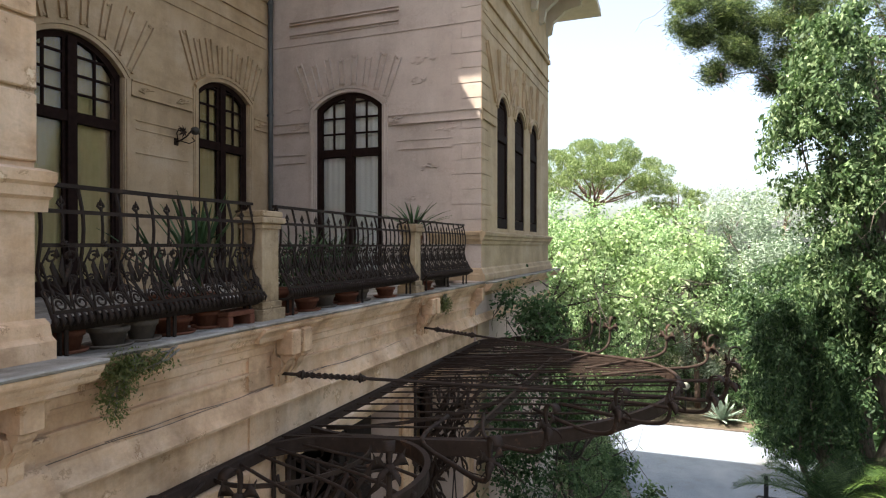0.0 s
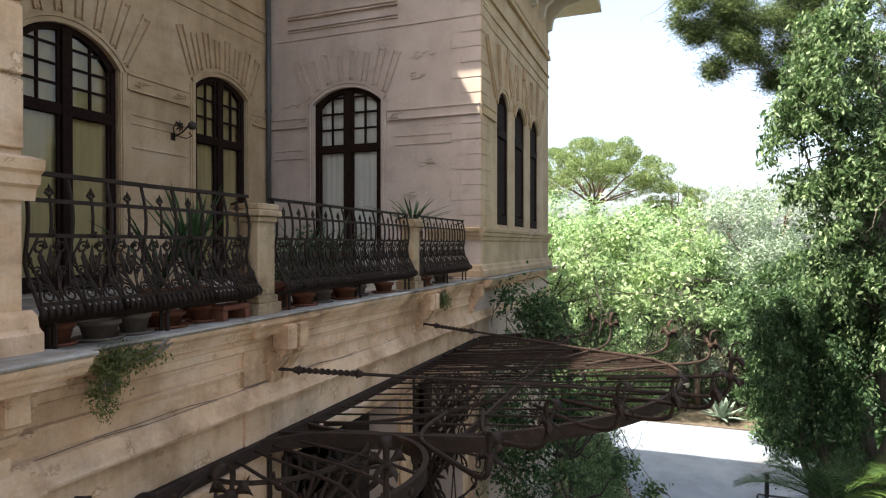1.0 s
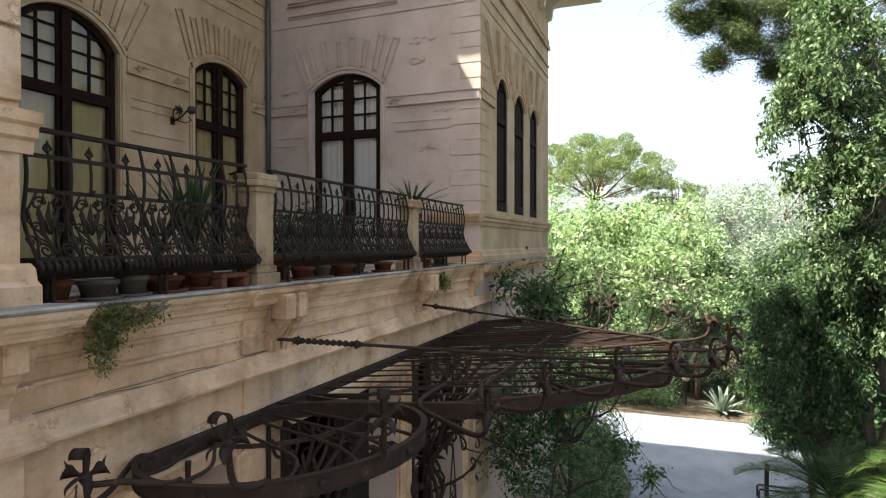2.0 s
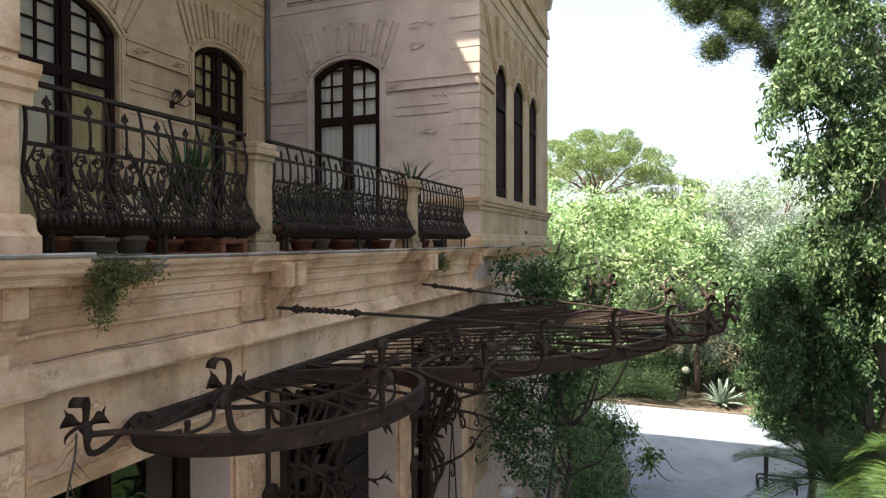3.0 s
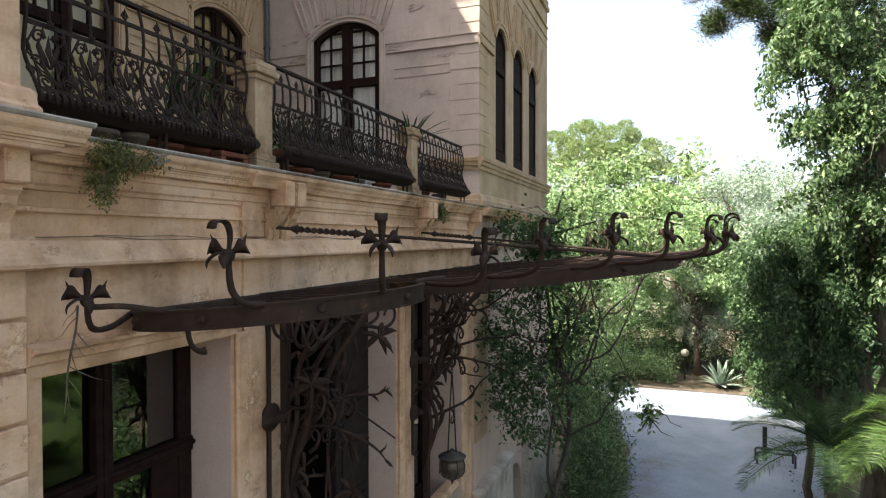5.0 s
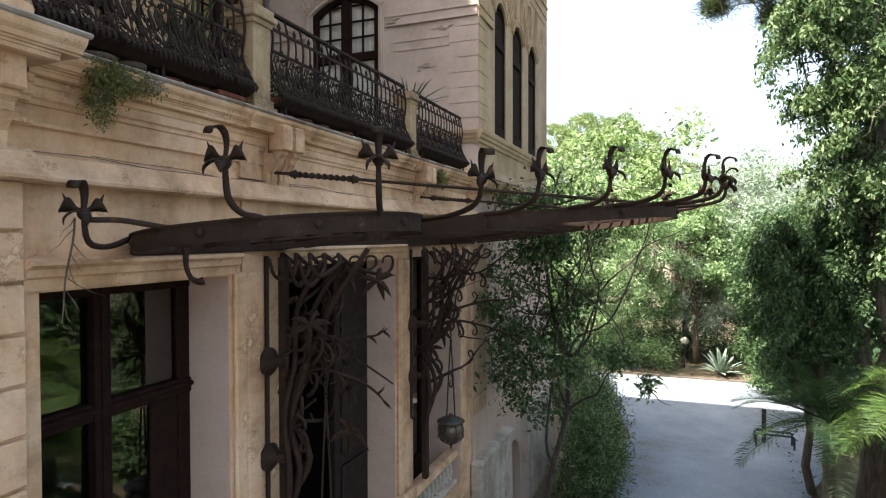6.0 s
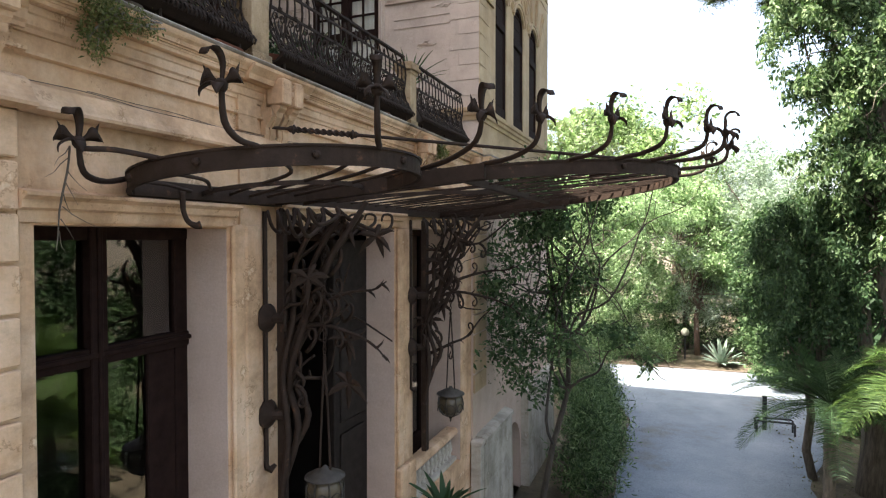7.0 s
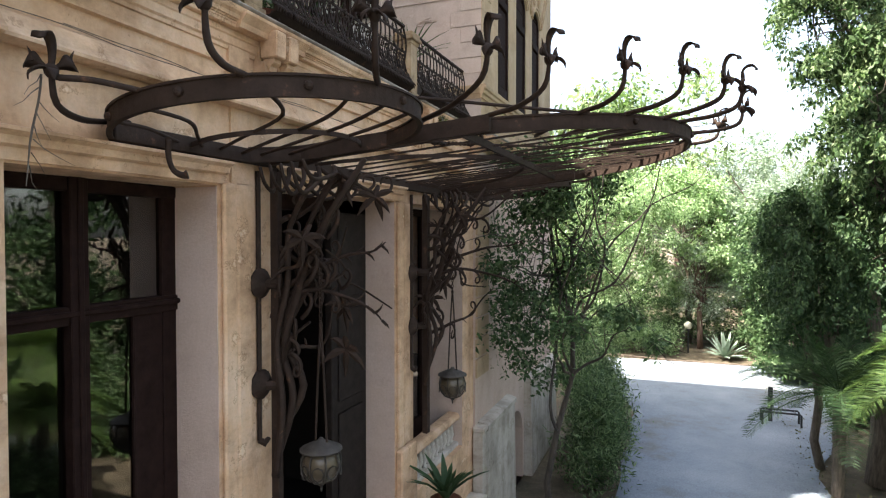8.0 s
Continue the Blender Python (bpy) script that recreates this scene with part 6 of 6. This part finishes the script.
pts = np.stack([g.uniform(2.6, 6, 1500), g.uniform(12, 27, 1500), np.full(1500, GROUND + 0.06)], 1)
tagged(leaves("leaf_litter", pts, 0.07, LEAF_DRY, None, 63, 0.0), "dry fallen leaves beside the drive", "leaf litter", kind="stuff")

# bed behind the drive with a low kerb
root = thing("bed_kerb", "low stone kerb of the planted bed", "kerb", kind="structure")
for k in range(22):
    x = -6 + k * 0.6
    y_ = 31.2 + 0.02 * (x - 1) ** 2
    part("kerb_stone", Mesh().box(x, x + 0.57, y_ - 0.08, y_ + 0.08, GROUND - 0.05, GROUND + 0.07, 0.015), CLAYGREY, root)

# ---------------------------------------------------------------- things in the garden
root = thing("garden_lamp", "small garden lamp post with white globe", "garden lamp", (0.14, 33.6, GROUND))
part("post", Mesh().tube([(0, 0, 0), (0, 0, 1.15)], 0.035, 8), BLACK, root)
part("collar", Mesh().tube([(0, 0, 1.1), (0, 0, 1.16), (0, 0, 1.2)], [0.05, 0.08, 0.05], 10), BLACK, root)
part("globe", Mesh().lathe(0, 0, [(0.05, 1.2), (0.15, 1.25), (0.2, 1.37), (0.17, 1.48), (0.09, 1.55), (0.02, 1.57)], 16), GLOBE, root, "white glass globe", True)

root = thing("agave", "large grey-green agave in the planted bed", "agave", (1.75, 32.6, GROUND + 0.05))
g = np.random.default_rng(71)
for k in range(30):
    a = k * 2.4
    el = radians(15 + 65 * (k / 30))
    ln = 1.25 * (0.85 + 0.3 * g.random())
    d = Vector((math.cos(a) * math.cos(el), math.sin(a) * math.cos(el), math.sin(el)))
    pts = [d * ln * t + Vector((0, 0, -0.25 * t * t * math.cos(el))) for t in (0.03, 0.3, 0.6, 0.85, 1)]
    part("leaf", Mesh().blade(pts, [0.06, 0.09, 0.08, 0.045, 0.002], Vector((-math.sin(a), math.cos(a), 0))), LEAF_AGAVE, root)

root = thing("metal_bench", "low black tubular metal bench frame on the gravel", "bench", (2.58, 22.3, GROUND + 0.03))
for y_ in (-0.2, 0.2):
    part("frame", Mesh().tube([(-0.53, y_, 0), (-0.53, y_, 0.36), (-0.49, y_, 0.4), (0.49, y_, 0.4), (0.53, y_, 0.36), (0.53, y_, 0)], 0.032, 7), BLACK, root)
part("upright", Mesh().box(-0.33, -0.2, 0.16, 0.24, 0.0, 1.1, 0.01), BLACK, root)
part("brace", Mesh().tube([(-0.4, -0.2, 0.39), (-0.4, 0.2, 0.39)], 0.02, 6).tube([(0.4, -0.2, 0.39), (0.4, 0.2, 0.39)], 0.02, 6), BLACK, root)


def palm(x, y, z, h, n, ln, label, seed, el0=10.0, sag=0.62, mat=LEAF_PALM):
    """A short date palm: stubby trunk and arching feathered fronds, each a part."""
    g = np.random.default_rng(seed)
    root = thing("palm", label, "palm", (x, y, z), group="palms by the drive")
    prof = []
    for k in range(12):
        prof += [(0.12 + 0.02 * (k % 2), h * k / 12)]
    part("trunk", Mesh().lathe(0, 0, prof + [(0.09, h)], 10), BARK, root)
    for k in range(n):
        a = k * 2.399 + g.normal() * 0.15
        el = radians(el0 + 62 * (k / n) + g.normal() * 5)
        l_ = ln * (0.8 + 0.3 * g.random())
        d = Vector((math.cos(a), math.sin(a), 0))
        spine = []
        for j in range(15):
            t = j / 14
            spine.append(Vector((0, 0, h)) + d * (l_ * t * math.cos(el) * (1 - 0.12 * t * t)) + Vector((0, 0, l_ * (math.sin(el) * t - sag * t * t * (0.5 + 0.5 * math.cos(el))))))
        m = Mesh().tube(spine, [0.022 * (1 - 0.85 * j / 14) for j in range(15)], 4)
        side = d.cross(Vector((0, 0, 1)))
        for j in range(58):
            t = 0.12 + 0.88 * j / 57
            f_ = t * 14
            i0 = min(13, int(f_))
            p = spine[i0].lerp(spine[i0 + 1], f_ - i0)
            tan = (spine[i0 + 1] - spine[i0]).normalized()
            ll = 0.5 * math.sin(math.pi * (0.12 + 0.8 * t)) ** 0.7 * (0.85 + 0.3 * g.random())
            for s in (-1, 1):
                q = (side * s * 0.8 + tan * 0.55 + Vector((0, 0, 0.28 + 0.1 * g.normal()))).normalized()
                w = tan * 0.010
                e = p + q * ll + Vector((0, 0, -0.16 * ll))
                mid = p + q * ll * 0.5
                m.add([p - w * 0.5, mid - w, e, mid + w, p + w * 0.5], [(0, 1, 2, 3, 4)])
        part("frond", m, mat, root)
    return root


# First palm takes the dark leaf colour in place of shade
palm(2.95, 17.0, GROUND, 2.35, 34, 2.5, "palm beside the drive, its shade put into dark green leaves", 81, el0=2.0, sag=0.45, mat=LEAF_DARK)
palm(4.35, 15.2, GROUND, 3.3, 44, 2.1, "sunlit green palm beside the drive", 82, el0=-5.0)
# Four palms placed where the lower window reflects them
palm(7.2, 11.6, GROUND, 1.1, 26, 2.0, "green palm placed for its reflection in the lower window", 84)
palm(8.4, 12.8, GROUND, 2.6, 26, 2.3, "green palm placed for its reflection in the lower window", 85)
palm(4.4, 10.2, GROUND, 2.0, 30, 1.8, "green palm placed right of the drive for its window reflection", 87)
palm(7.6, 6.2, GROUND, 1.6, 26, 2.2, "green palm placed for its reflection in the lower window", 86)
palm(4.9, 17.2, GROUND, 2.4, 22, 2.0, "dark green palm under the trees", 83)

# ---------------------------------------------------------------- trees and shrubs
# The three upper crown sets have sunlight put into their paler leaf colour
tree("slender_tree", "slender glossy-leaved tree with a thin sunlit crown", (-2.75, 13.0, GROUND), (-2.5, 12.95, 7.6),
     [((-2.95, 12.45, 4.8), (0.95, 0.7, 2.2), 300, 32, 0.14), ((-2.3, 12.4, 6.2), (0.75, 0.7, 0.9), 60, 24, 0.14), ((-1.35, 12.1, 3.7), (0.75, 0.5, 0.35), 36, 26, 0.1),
      ((-1.65, 12.75, 7.45), (1.2, 0.8, 1.0), 150, 26, 0.14, LEAF_SUN_TINT), ((-0.6, 12.6, 7.7), (0.75, 0.6, 0.75), 54, 13, 0.15, LEAF_SUN_TINT), ((-0.4, 12.6, 7.0), (0.8, 0.5, 0.8), 40, 9, 0.2, LEAF_SUN_TINT)],
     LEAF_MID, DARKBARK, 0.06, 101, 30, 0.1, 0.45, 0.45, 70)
tree("broadleaf_tree", "tall broadleaf tree with hanging leaves beside the drive", (4.3, 18.6, GROUND), (3.7, 17.6, 13.0),
     [((2.45, 16.85, 11.1), (0.85, 0.9, 1.0), 26, 34, 0.1), ((3.1, 17.0, 12.6), (0.9, 0.9, 1.4), 34, 34, 0.1), ((3.05, 17.0, 9.35), (0.9, 0.9, 0.85), 26, 34, 0.1), ((3.35, 17.1, 8.0), (1.0, 1.0, 1.3), 34, 34, 0.1),
      ((3.55, 17.2, 10.4), (0.9, 0.9, 1.2), 30, 34, 0.1), ((3.85, 17.4, 6.3), (0.8, 0.9, 1.5), 26, 34, 0.1), ((6.2, 19.2, 8.5), (2.0, 1.7, 5.0), 110, 34, 0.13)],
     LEAF_LIT, BARK, 0.17, 102, 30, 0.118, 0.8, 0.42, 40, spray=(0.75, 0.8))
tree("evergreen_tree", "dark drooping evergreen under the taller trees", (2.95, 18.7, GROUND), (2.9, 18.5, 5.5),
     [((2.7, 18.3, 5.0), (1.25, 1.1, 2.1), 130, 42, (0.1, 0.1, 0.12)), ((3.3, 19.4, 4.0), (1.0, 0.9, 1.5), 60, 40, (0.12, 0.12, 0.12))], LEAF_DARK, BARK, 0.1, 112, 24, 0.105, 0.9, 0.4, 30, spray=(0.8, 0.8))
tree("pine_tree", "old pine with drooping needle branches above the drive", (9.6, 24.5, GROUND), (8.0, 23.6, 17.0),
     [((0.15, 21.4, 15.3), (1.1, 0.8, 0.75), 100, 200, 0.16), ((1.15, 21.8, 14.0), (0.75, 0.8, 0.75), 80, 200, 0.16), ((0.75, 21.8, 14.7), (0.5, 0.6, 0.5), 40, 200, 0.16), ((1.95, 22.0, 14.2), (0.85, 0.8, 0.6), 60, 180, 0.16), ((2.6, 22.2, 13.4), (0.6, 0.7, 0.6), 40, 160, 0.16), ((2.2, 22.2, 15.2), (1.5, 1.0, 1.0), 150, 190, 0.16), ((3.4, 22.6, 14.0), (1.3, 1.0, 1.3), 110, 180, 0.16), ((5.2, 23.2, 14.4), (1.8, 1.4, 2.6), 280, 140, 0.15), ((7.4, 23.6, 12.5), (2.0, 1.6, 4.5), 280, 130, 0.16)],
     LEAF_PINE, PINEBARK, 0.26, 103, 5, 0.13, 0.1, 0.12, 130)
# Dark leaves here paint the shaded core behind the broadleaf crown
tree("old_trunk_tree", "thick rough-barked tree at the edge of the drive", (4.1, 18.0, GROUND), (4.05, 18.0, 10.5),
     [((5.4, 19.2, 11.0), (1.8, 1.6, 2.0), 160, 60, 0.2), ((7.2, 21.0, 7.5), (2.2, 2.2, 5.5), 300, 60, 0.24)],
     LEAF_DARK, BARK, 0.34, 104, 14, 0.13, 0.5)
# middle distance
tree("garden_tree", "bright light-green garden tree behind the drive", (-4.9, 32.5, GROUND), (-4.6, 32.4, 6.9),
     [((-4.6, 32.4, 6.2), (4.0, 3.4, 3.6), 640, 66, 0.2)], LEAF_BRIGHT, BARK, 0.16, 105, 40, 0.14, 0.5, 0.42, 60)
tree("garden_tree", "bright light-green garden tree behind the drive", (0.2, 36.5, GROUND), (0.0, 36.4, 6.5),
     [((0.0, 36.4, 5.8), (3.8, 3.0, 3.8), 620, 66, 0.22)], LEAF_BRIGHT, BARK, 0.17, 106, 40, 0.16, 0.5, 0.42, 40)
tree("garden_tree", "dark leafy tree with low branches at the edge of the bed", (3.7, 28.8, GROUND), (3.7, 28.8, 5.4),
     [((3.75, 28.8, 5.2), (1.7, 1.6, 2.2), 240, 50, 0.2), ((3.8, 28.8, 1.6), (1.5, 1.5, 2.0), 200, 50, 0.2)], LEAF_MID, BARK, 0.13, 107, 20, 0.17, 0.5)
tree("garden_tree", "green tree behind the drive with dense crown", (4.6, 31.5, GROUND), (4.6, 31.5, 5.2),
     [((4.7, 31.6, 4.4), (2.5, 2.2, 2.8), 340, 46, 0.28)], LEAF_DARK, BARK, 0.13, 108, 20, 0.18, 0.5)
tree("olive_tree", "silver-green tree with fine leaves behind the drive", (3.6, 38.2, GROUND), (3.5, 38.2, 8.0),
     [((3.3, 38.0, 6.6), (3.6, 3.0, 3.6), 620, 60, 0.26)], LEAF_SILVER, BARK, 0.22, 109, 26, 0.19, 0.3, 0.3, 40)
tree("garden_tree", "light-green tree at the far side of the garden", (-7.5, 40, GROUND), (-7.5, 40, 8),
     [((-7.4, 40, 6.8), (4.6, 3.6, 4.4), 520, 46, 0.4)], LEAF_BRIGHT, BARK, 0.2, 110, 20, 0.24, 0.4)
tree("conifer", "dry-looking green conifer behind the lamp", (0.75, 35.0, GROUND), (0.9, 35.2, 6.0),
     [((0.7, 35.2, 3.6), (1.6, 1.4, 2.2), 140, 60, 0.26)], LEAF_SILVER, PINEBARK, 0.14, 111, 24, 0.16, 0.6, 0.2, 40)
g = np.random.default_rng(120)
for k, (x, y_, r, h, mt) in enumerate(((-9, 52, 5, 8.0, LEAF_MID), (-2.5, 55, 5, 11.6, LEAF_BRIGHT), (6, 56, 5, 9.0, LEAF_MID), (14, 54, 6, 9.5, LEAF_SILVER), (10, 40, 4, 7.0, LEAF_MID), (12, 30, 4, 9.0, LEAF_DARK), (9, 25, 3, 8.0, LEAF_DARK), (-16, 48, 6, 9.0, LEAF_MID), (22, 50, 6, 10.0, LEAF_MID))):
    tree("background_tree", "dense green tree at the far edge of the garden", (x, y_, GROUND), (x, y_, h * 0.7), [((x, y_, h * 0.5), (r, r * 0.8, h * 0.5), 300, 40, 0.5)], mt, BARK, 0.2, 121 + k, 10, 0.32, 0.4)


def umbrella_pine(x, y, z, h, spread, label, seed, n=80, per=900):
    g = np.random.default_rng(seed)
    root = thing("umbrella_pine", label, "pine tree", (x, y, z))
    fork = Vector((0, 0, h * 0.62))
    part("trunk", Mesh().tube([(0, 0, 0), (0.3, 0, h * 0.3), fork], [0.5, 0.42, 0.36], 9), PINEBARK, root, smooth=True)
    centres = []
    for k in range(n):
        a, r = k * 2.4, spread * math.sqrt((k + 0.5) / n)
        dome = h * 0.95 - 0.2 * h * (r / spread) ** 2.0
        centres.append((r * math.cos(a) + g.normal() * 0.3, r * math.sin(a) + g.normal() * 0.3, dome + g.normal() * 0.3 - (2.2 if k % 2 == 0 and r < spread * 0.92 else 0.0)))
    m = Mesh()
    for c in centres[::5]:
        m.tube(wander(g, fork, c, 0.06, 6), [0.17, 0.13, 0.1, 0.07, 0.05, 0.03], 5)
    part("branchwork", m, PINEBARK, root, smooth=True)
    c = np.array(centres)
    d = g.normal(size=(n, per, 3))
    d /= np.linalg.norm(d, axis=2)[:, :, None]
    pts = c[:, None, :] + d * np.array([1, 1, 0.72]) * (1.3 * spread / math.sqrt(n)) * (0.72 + 0.34 * g.random((n, per, 1))) * (0.75 + 0.5 * g.random((n, 1, 1)))
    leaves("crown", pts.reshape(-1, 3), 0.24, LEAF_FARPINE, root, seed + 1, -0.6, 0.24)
    return root


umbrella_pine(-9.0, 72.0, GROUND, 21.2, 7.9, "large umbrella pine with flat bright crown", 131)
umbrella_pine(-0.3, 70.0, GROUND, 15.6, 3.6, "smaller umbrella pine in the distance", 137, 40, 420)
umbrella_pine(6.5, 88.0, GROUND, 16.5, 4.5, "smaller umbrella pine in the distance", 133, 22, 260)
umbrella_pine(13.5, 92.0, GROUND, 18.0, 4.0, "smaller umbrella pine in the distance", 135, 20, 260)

# hedges and undergrowth
for k, (x, y_, rx, ry, rz) in enumerate(((-2.25, 15.5, 0.75, 1.2, 1.35), (-2.35, 17.6, 0.8, 1.3, 1.25), (-2.7, 20.2, 0.9, 1.4, 1.2), (-3.4, 23.2, 1.2, 1.5, 1.5))):
    shrub("garden_shrub", "leafy green shrub along the drive", (x, y_, GROUND + rz * 0.8), (rx, ry, rz), 190, 40, 0.15, 0.13, LEAF_LIT, 141 + k, "shrub", -0.5, 0.2, 20, (x, y_, GROUND))
for k, (x, y_, rz, mt) in enumerate(((-3.2, 33.0, 1.0, LEAF_BRIGHT), (-1.3, 33.2, 0.9, LEAF_BRIGHT), (-6, 31, 1.4, LEAF_MID), (3.4, 33.5, 1.2, LEAF_MID), (5.6, 27.0, 1.2, LEAF_DARK), (5.0, 23.5, 1.0, LEAF_DARK), (-0.6, 36.0, 1.6, LEAF_MID), (2.2, 36.5, 1.7, LEAF_DARK), (6.4, 20.8, 1.2, LEAF_DARK))):
    shrub("garden_shrub", "low green shrub in the garden bed", (x, y_, GROUND + rz * 0.7), (rz * 1.2, rz, rz), 120, 36, 0.16, 0.13, mt, 161 + k, "shrub", 0.1, 0.35, 14, (x, y_, GROUND))
# First five shrubs lie out of view, added for the lower window's reflection
for k, (x, y_, rz, mt) in enumerate(((8.5, 8.5, 1.1, LEAF_MID), (4.3, 9.6, 0.8, LEAF_MID), (5.9, 13.4, 1.0, LEAF_MID), (10.5, 5.0, 1.2, LEAF_MID), (10, 15.5, 1.3, LEAF_MID), (-4.5, 36, 1.8, LEAF_BRIGHT), (-2.2, 38, 2.0, LEAF_MID), (4.8, 37, 2.0, LEAF_MID), (7.5, 34, 2.0, LEAF_MID), (-8, 34, 2.2, LEAF_BRIGHT), (-0.8, 39, 2.6, LEAF_BRIGHT), (2.8, 39.5, 2.6, LEAF_BRIGHT), (-5.5, 39.5, 2.8, LEAF_BRIGHT), (6.2, 30, 2.0, LEAF_MID), (-5.2, 26.5, 1.8, LEAF_MID))):
    shrub("garden_shrub", "rounded green shrub at the edge of the gravel", (x, y_, GROUND + rz * 0.7), (rz * 1.3, rz, rz), 150, 36, 0.2, 0.16, mt, 181 + k, "shrub", 0.1, 0.4, 14, (x, y_, GROUND))
# Out-of-view trees added to darken window reflections and cut skylight on the walls
for k, (x, y_, h) in enumerate(((14, 2, 17), (16, 10, 19), (15, 18, 20), (13, -7, 11), (3, -16, 12), (-2, -19, 12))):
    tree("background_tree", "unseen tall tree added to shade the facade and darken reflections", (x, y_, GROUND), (x, y_, h * 0.7), [((x, y_, h * 0.55), (3.4, 3.4, h * 0.45), 240, 40, 0.4)], LEAF_MID if k % 2 else LEAF_DARK, BARK, 0.25, 191 + k, 10, 0.3, 0.4)
# Unseen bush row, put here only for dark reflections in the panes
for k in range(8):
    shrub("reflection_bush", "unseen tall green bush added to darken the window reflections", (12.8 + 0.5 * (k % 2), 0.5 + 3.4 * k, GROUND + 2.6), (1.3, 2.0, 3.0), 190, 40, 0.26, 0.24, LEAF_DARK if k % 2 else LEAF_MID, 211 + k, "bush", 0.2, 0.4, 14, (12.8 + 0.5 * (k % 2), 0.5 + 3.4 * k, GROUND))
# Unseen gravel sheet added to bounce sunlight onto the lower facade
m = Mesh().add([(6.5, -14, GROUND + 0.006), (12, -14, GROUND + 0.006), (12, 13, GROUND + 0.006), (6.5, 13, GROUND + 0.006)], [(0, 1, 2, 3)])
tagged(part("bounce_gravel", m, GRAVEL), "unseen pale gravel sheet added to bounce sunlight", "path", kind="structure")
sp = sword_plant(-3.42, 8.76, 1.551, 22, 0.6, "leafy green potted plant on the podium beside the door", 9, LEAF_DARK, 0.9, 0.05, 0.2)
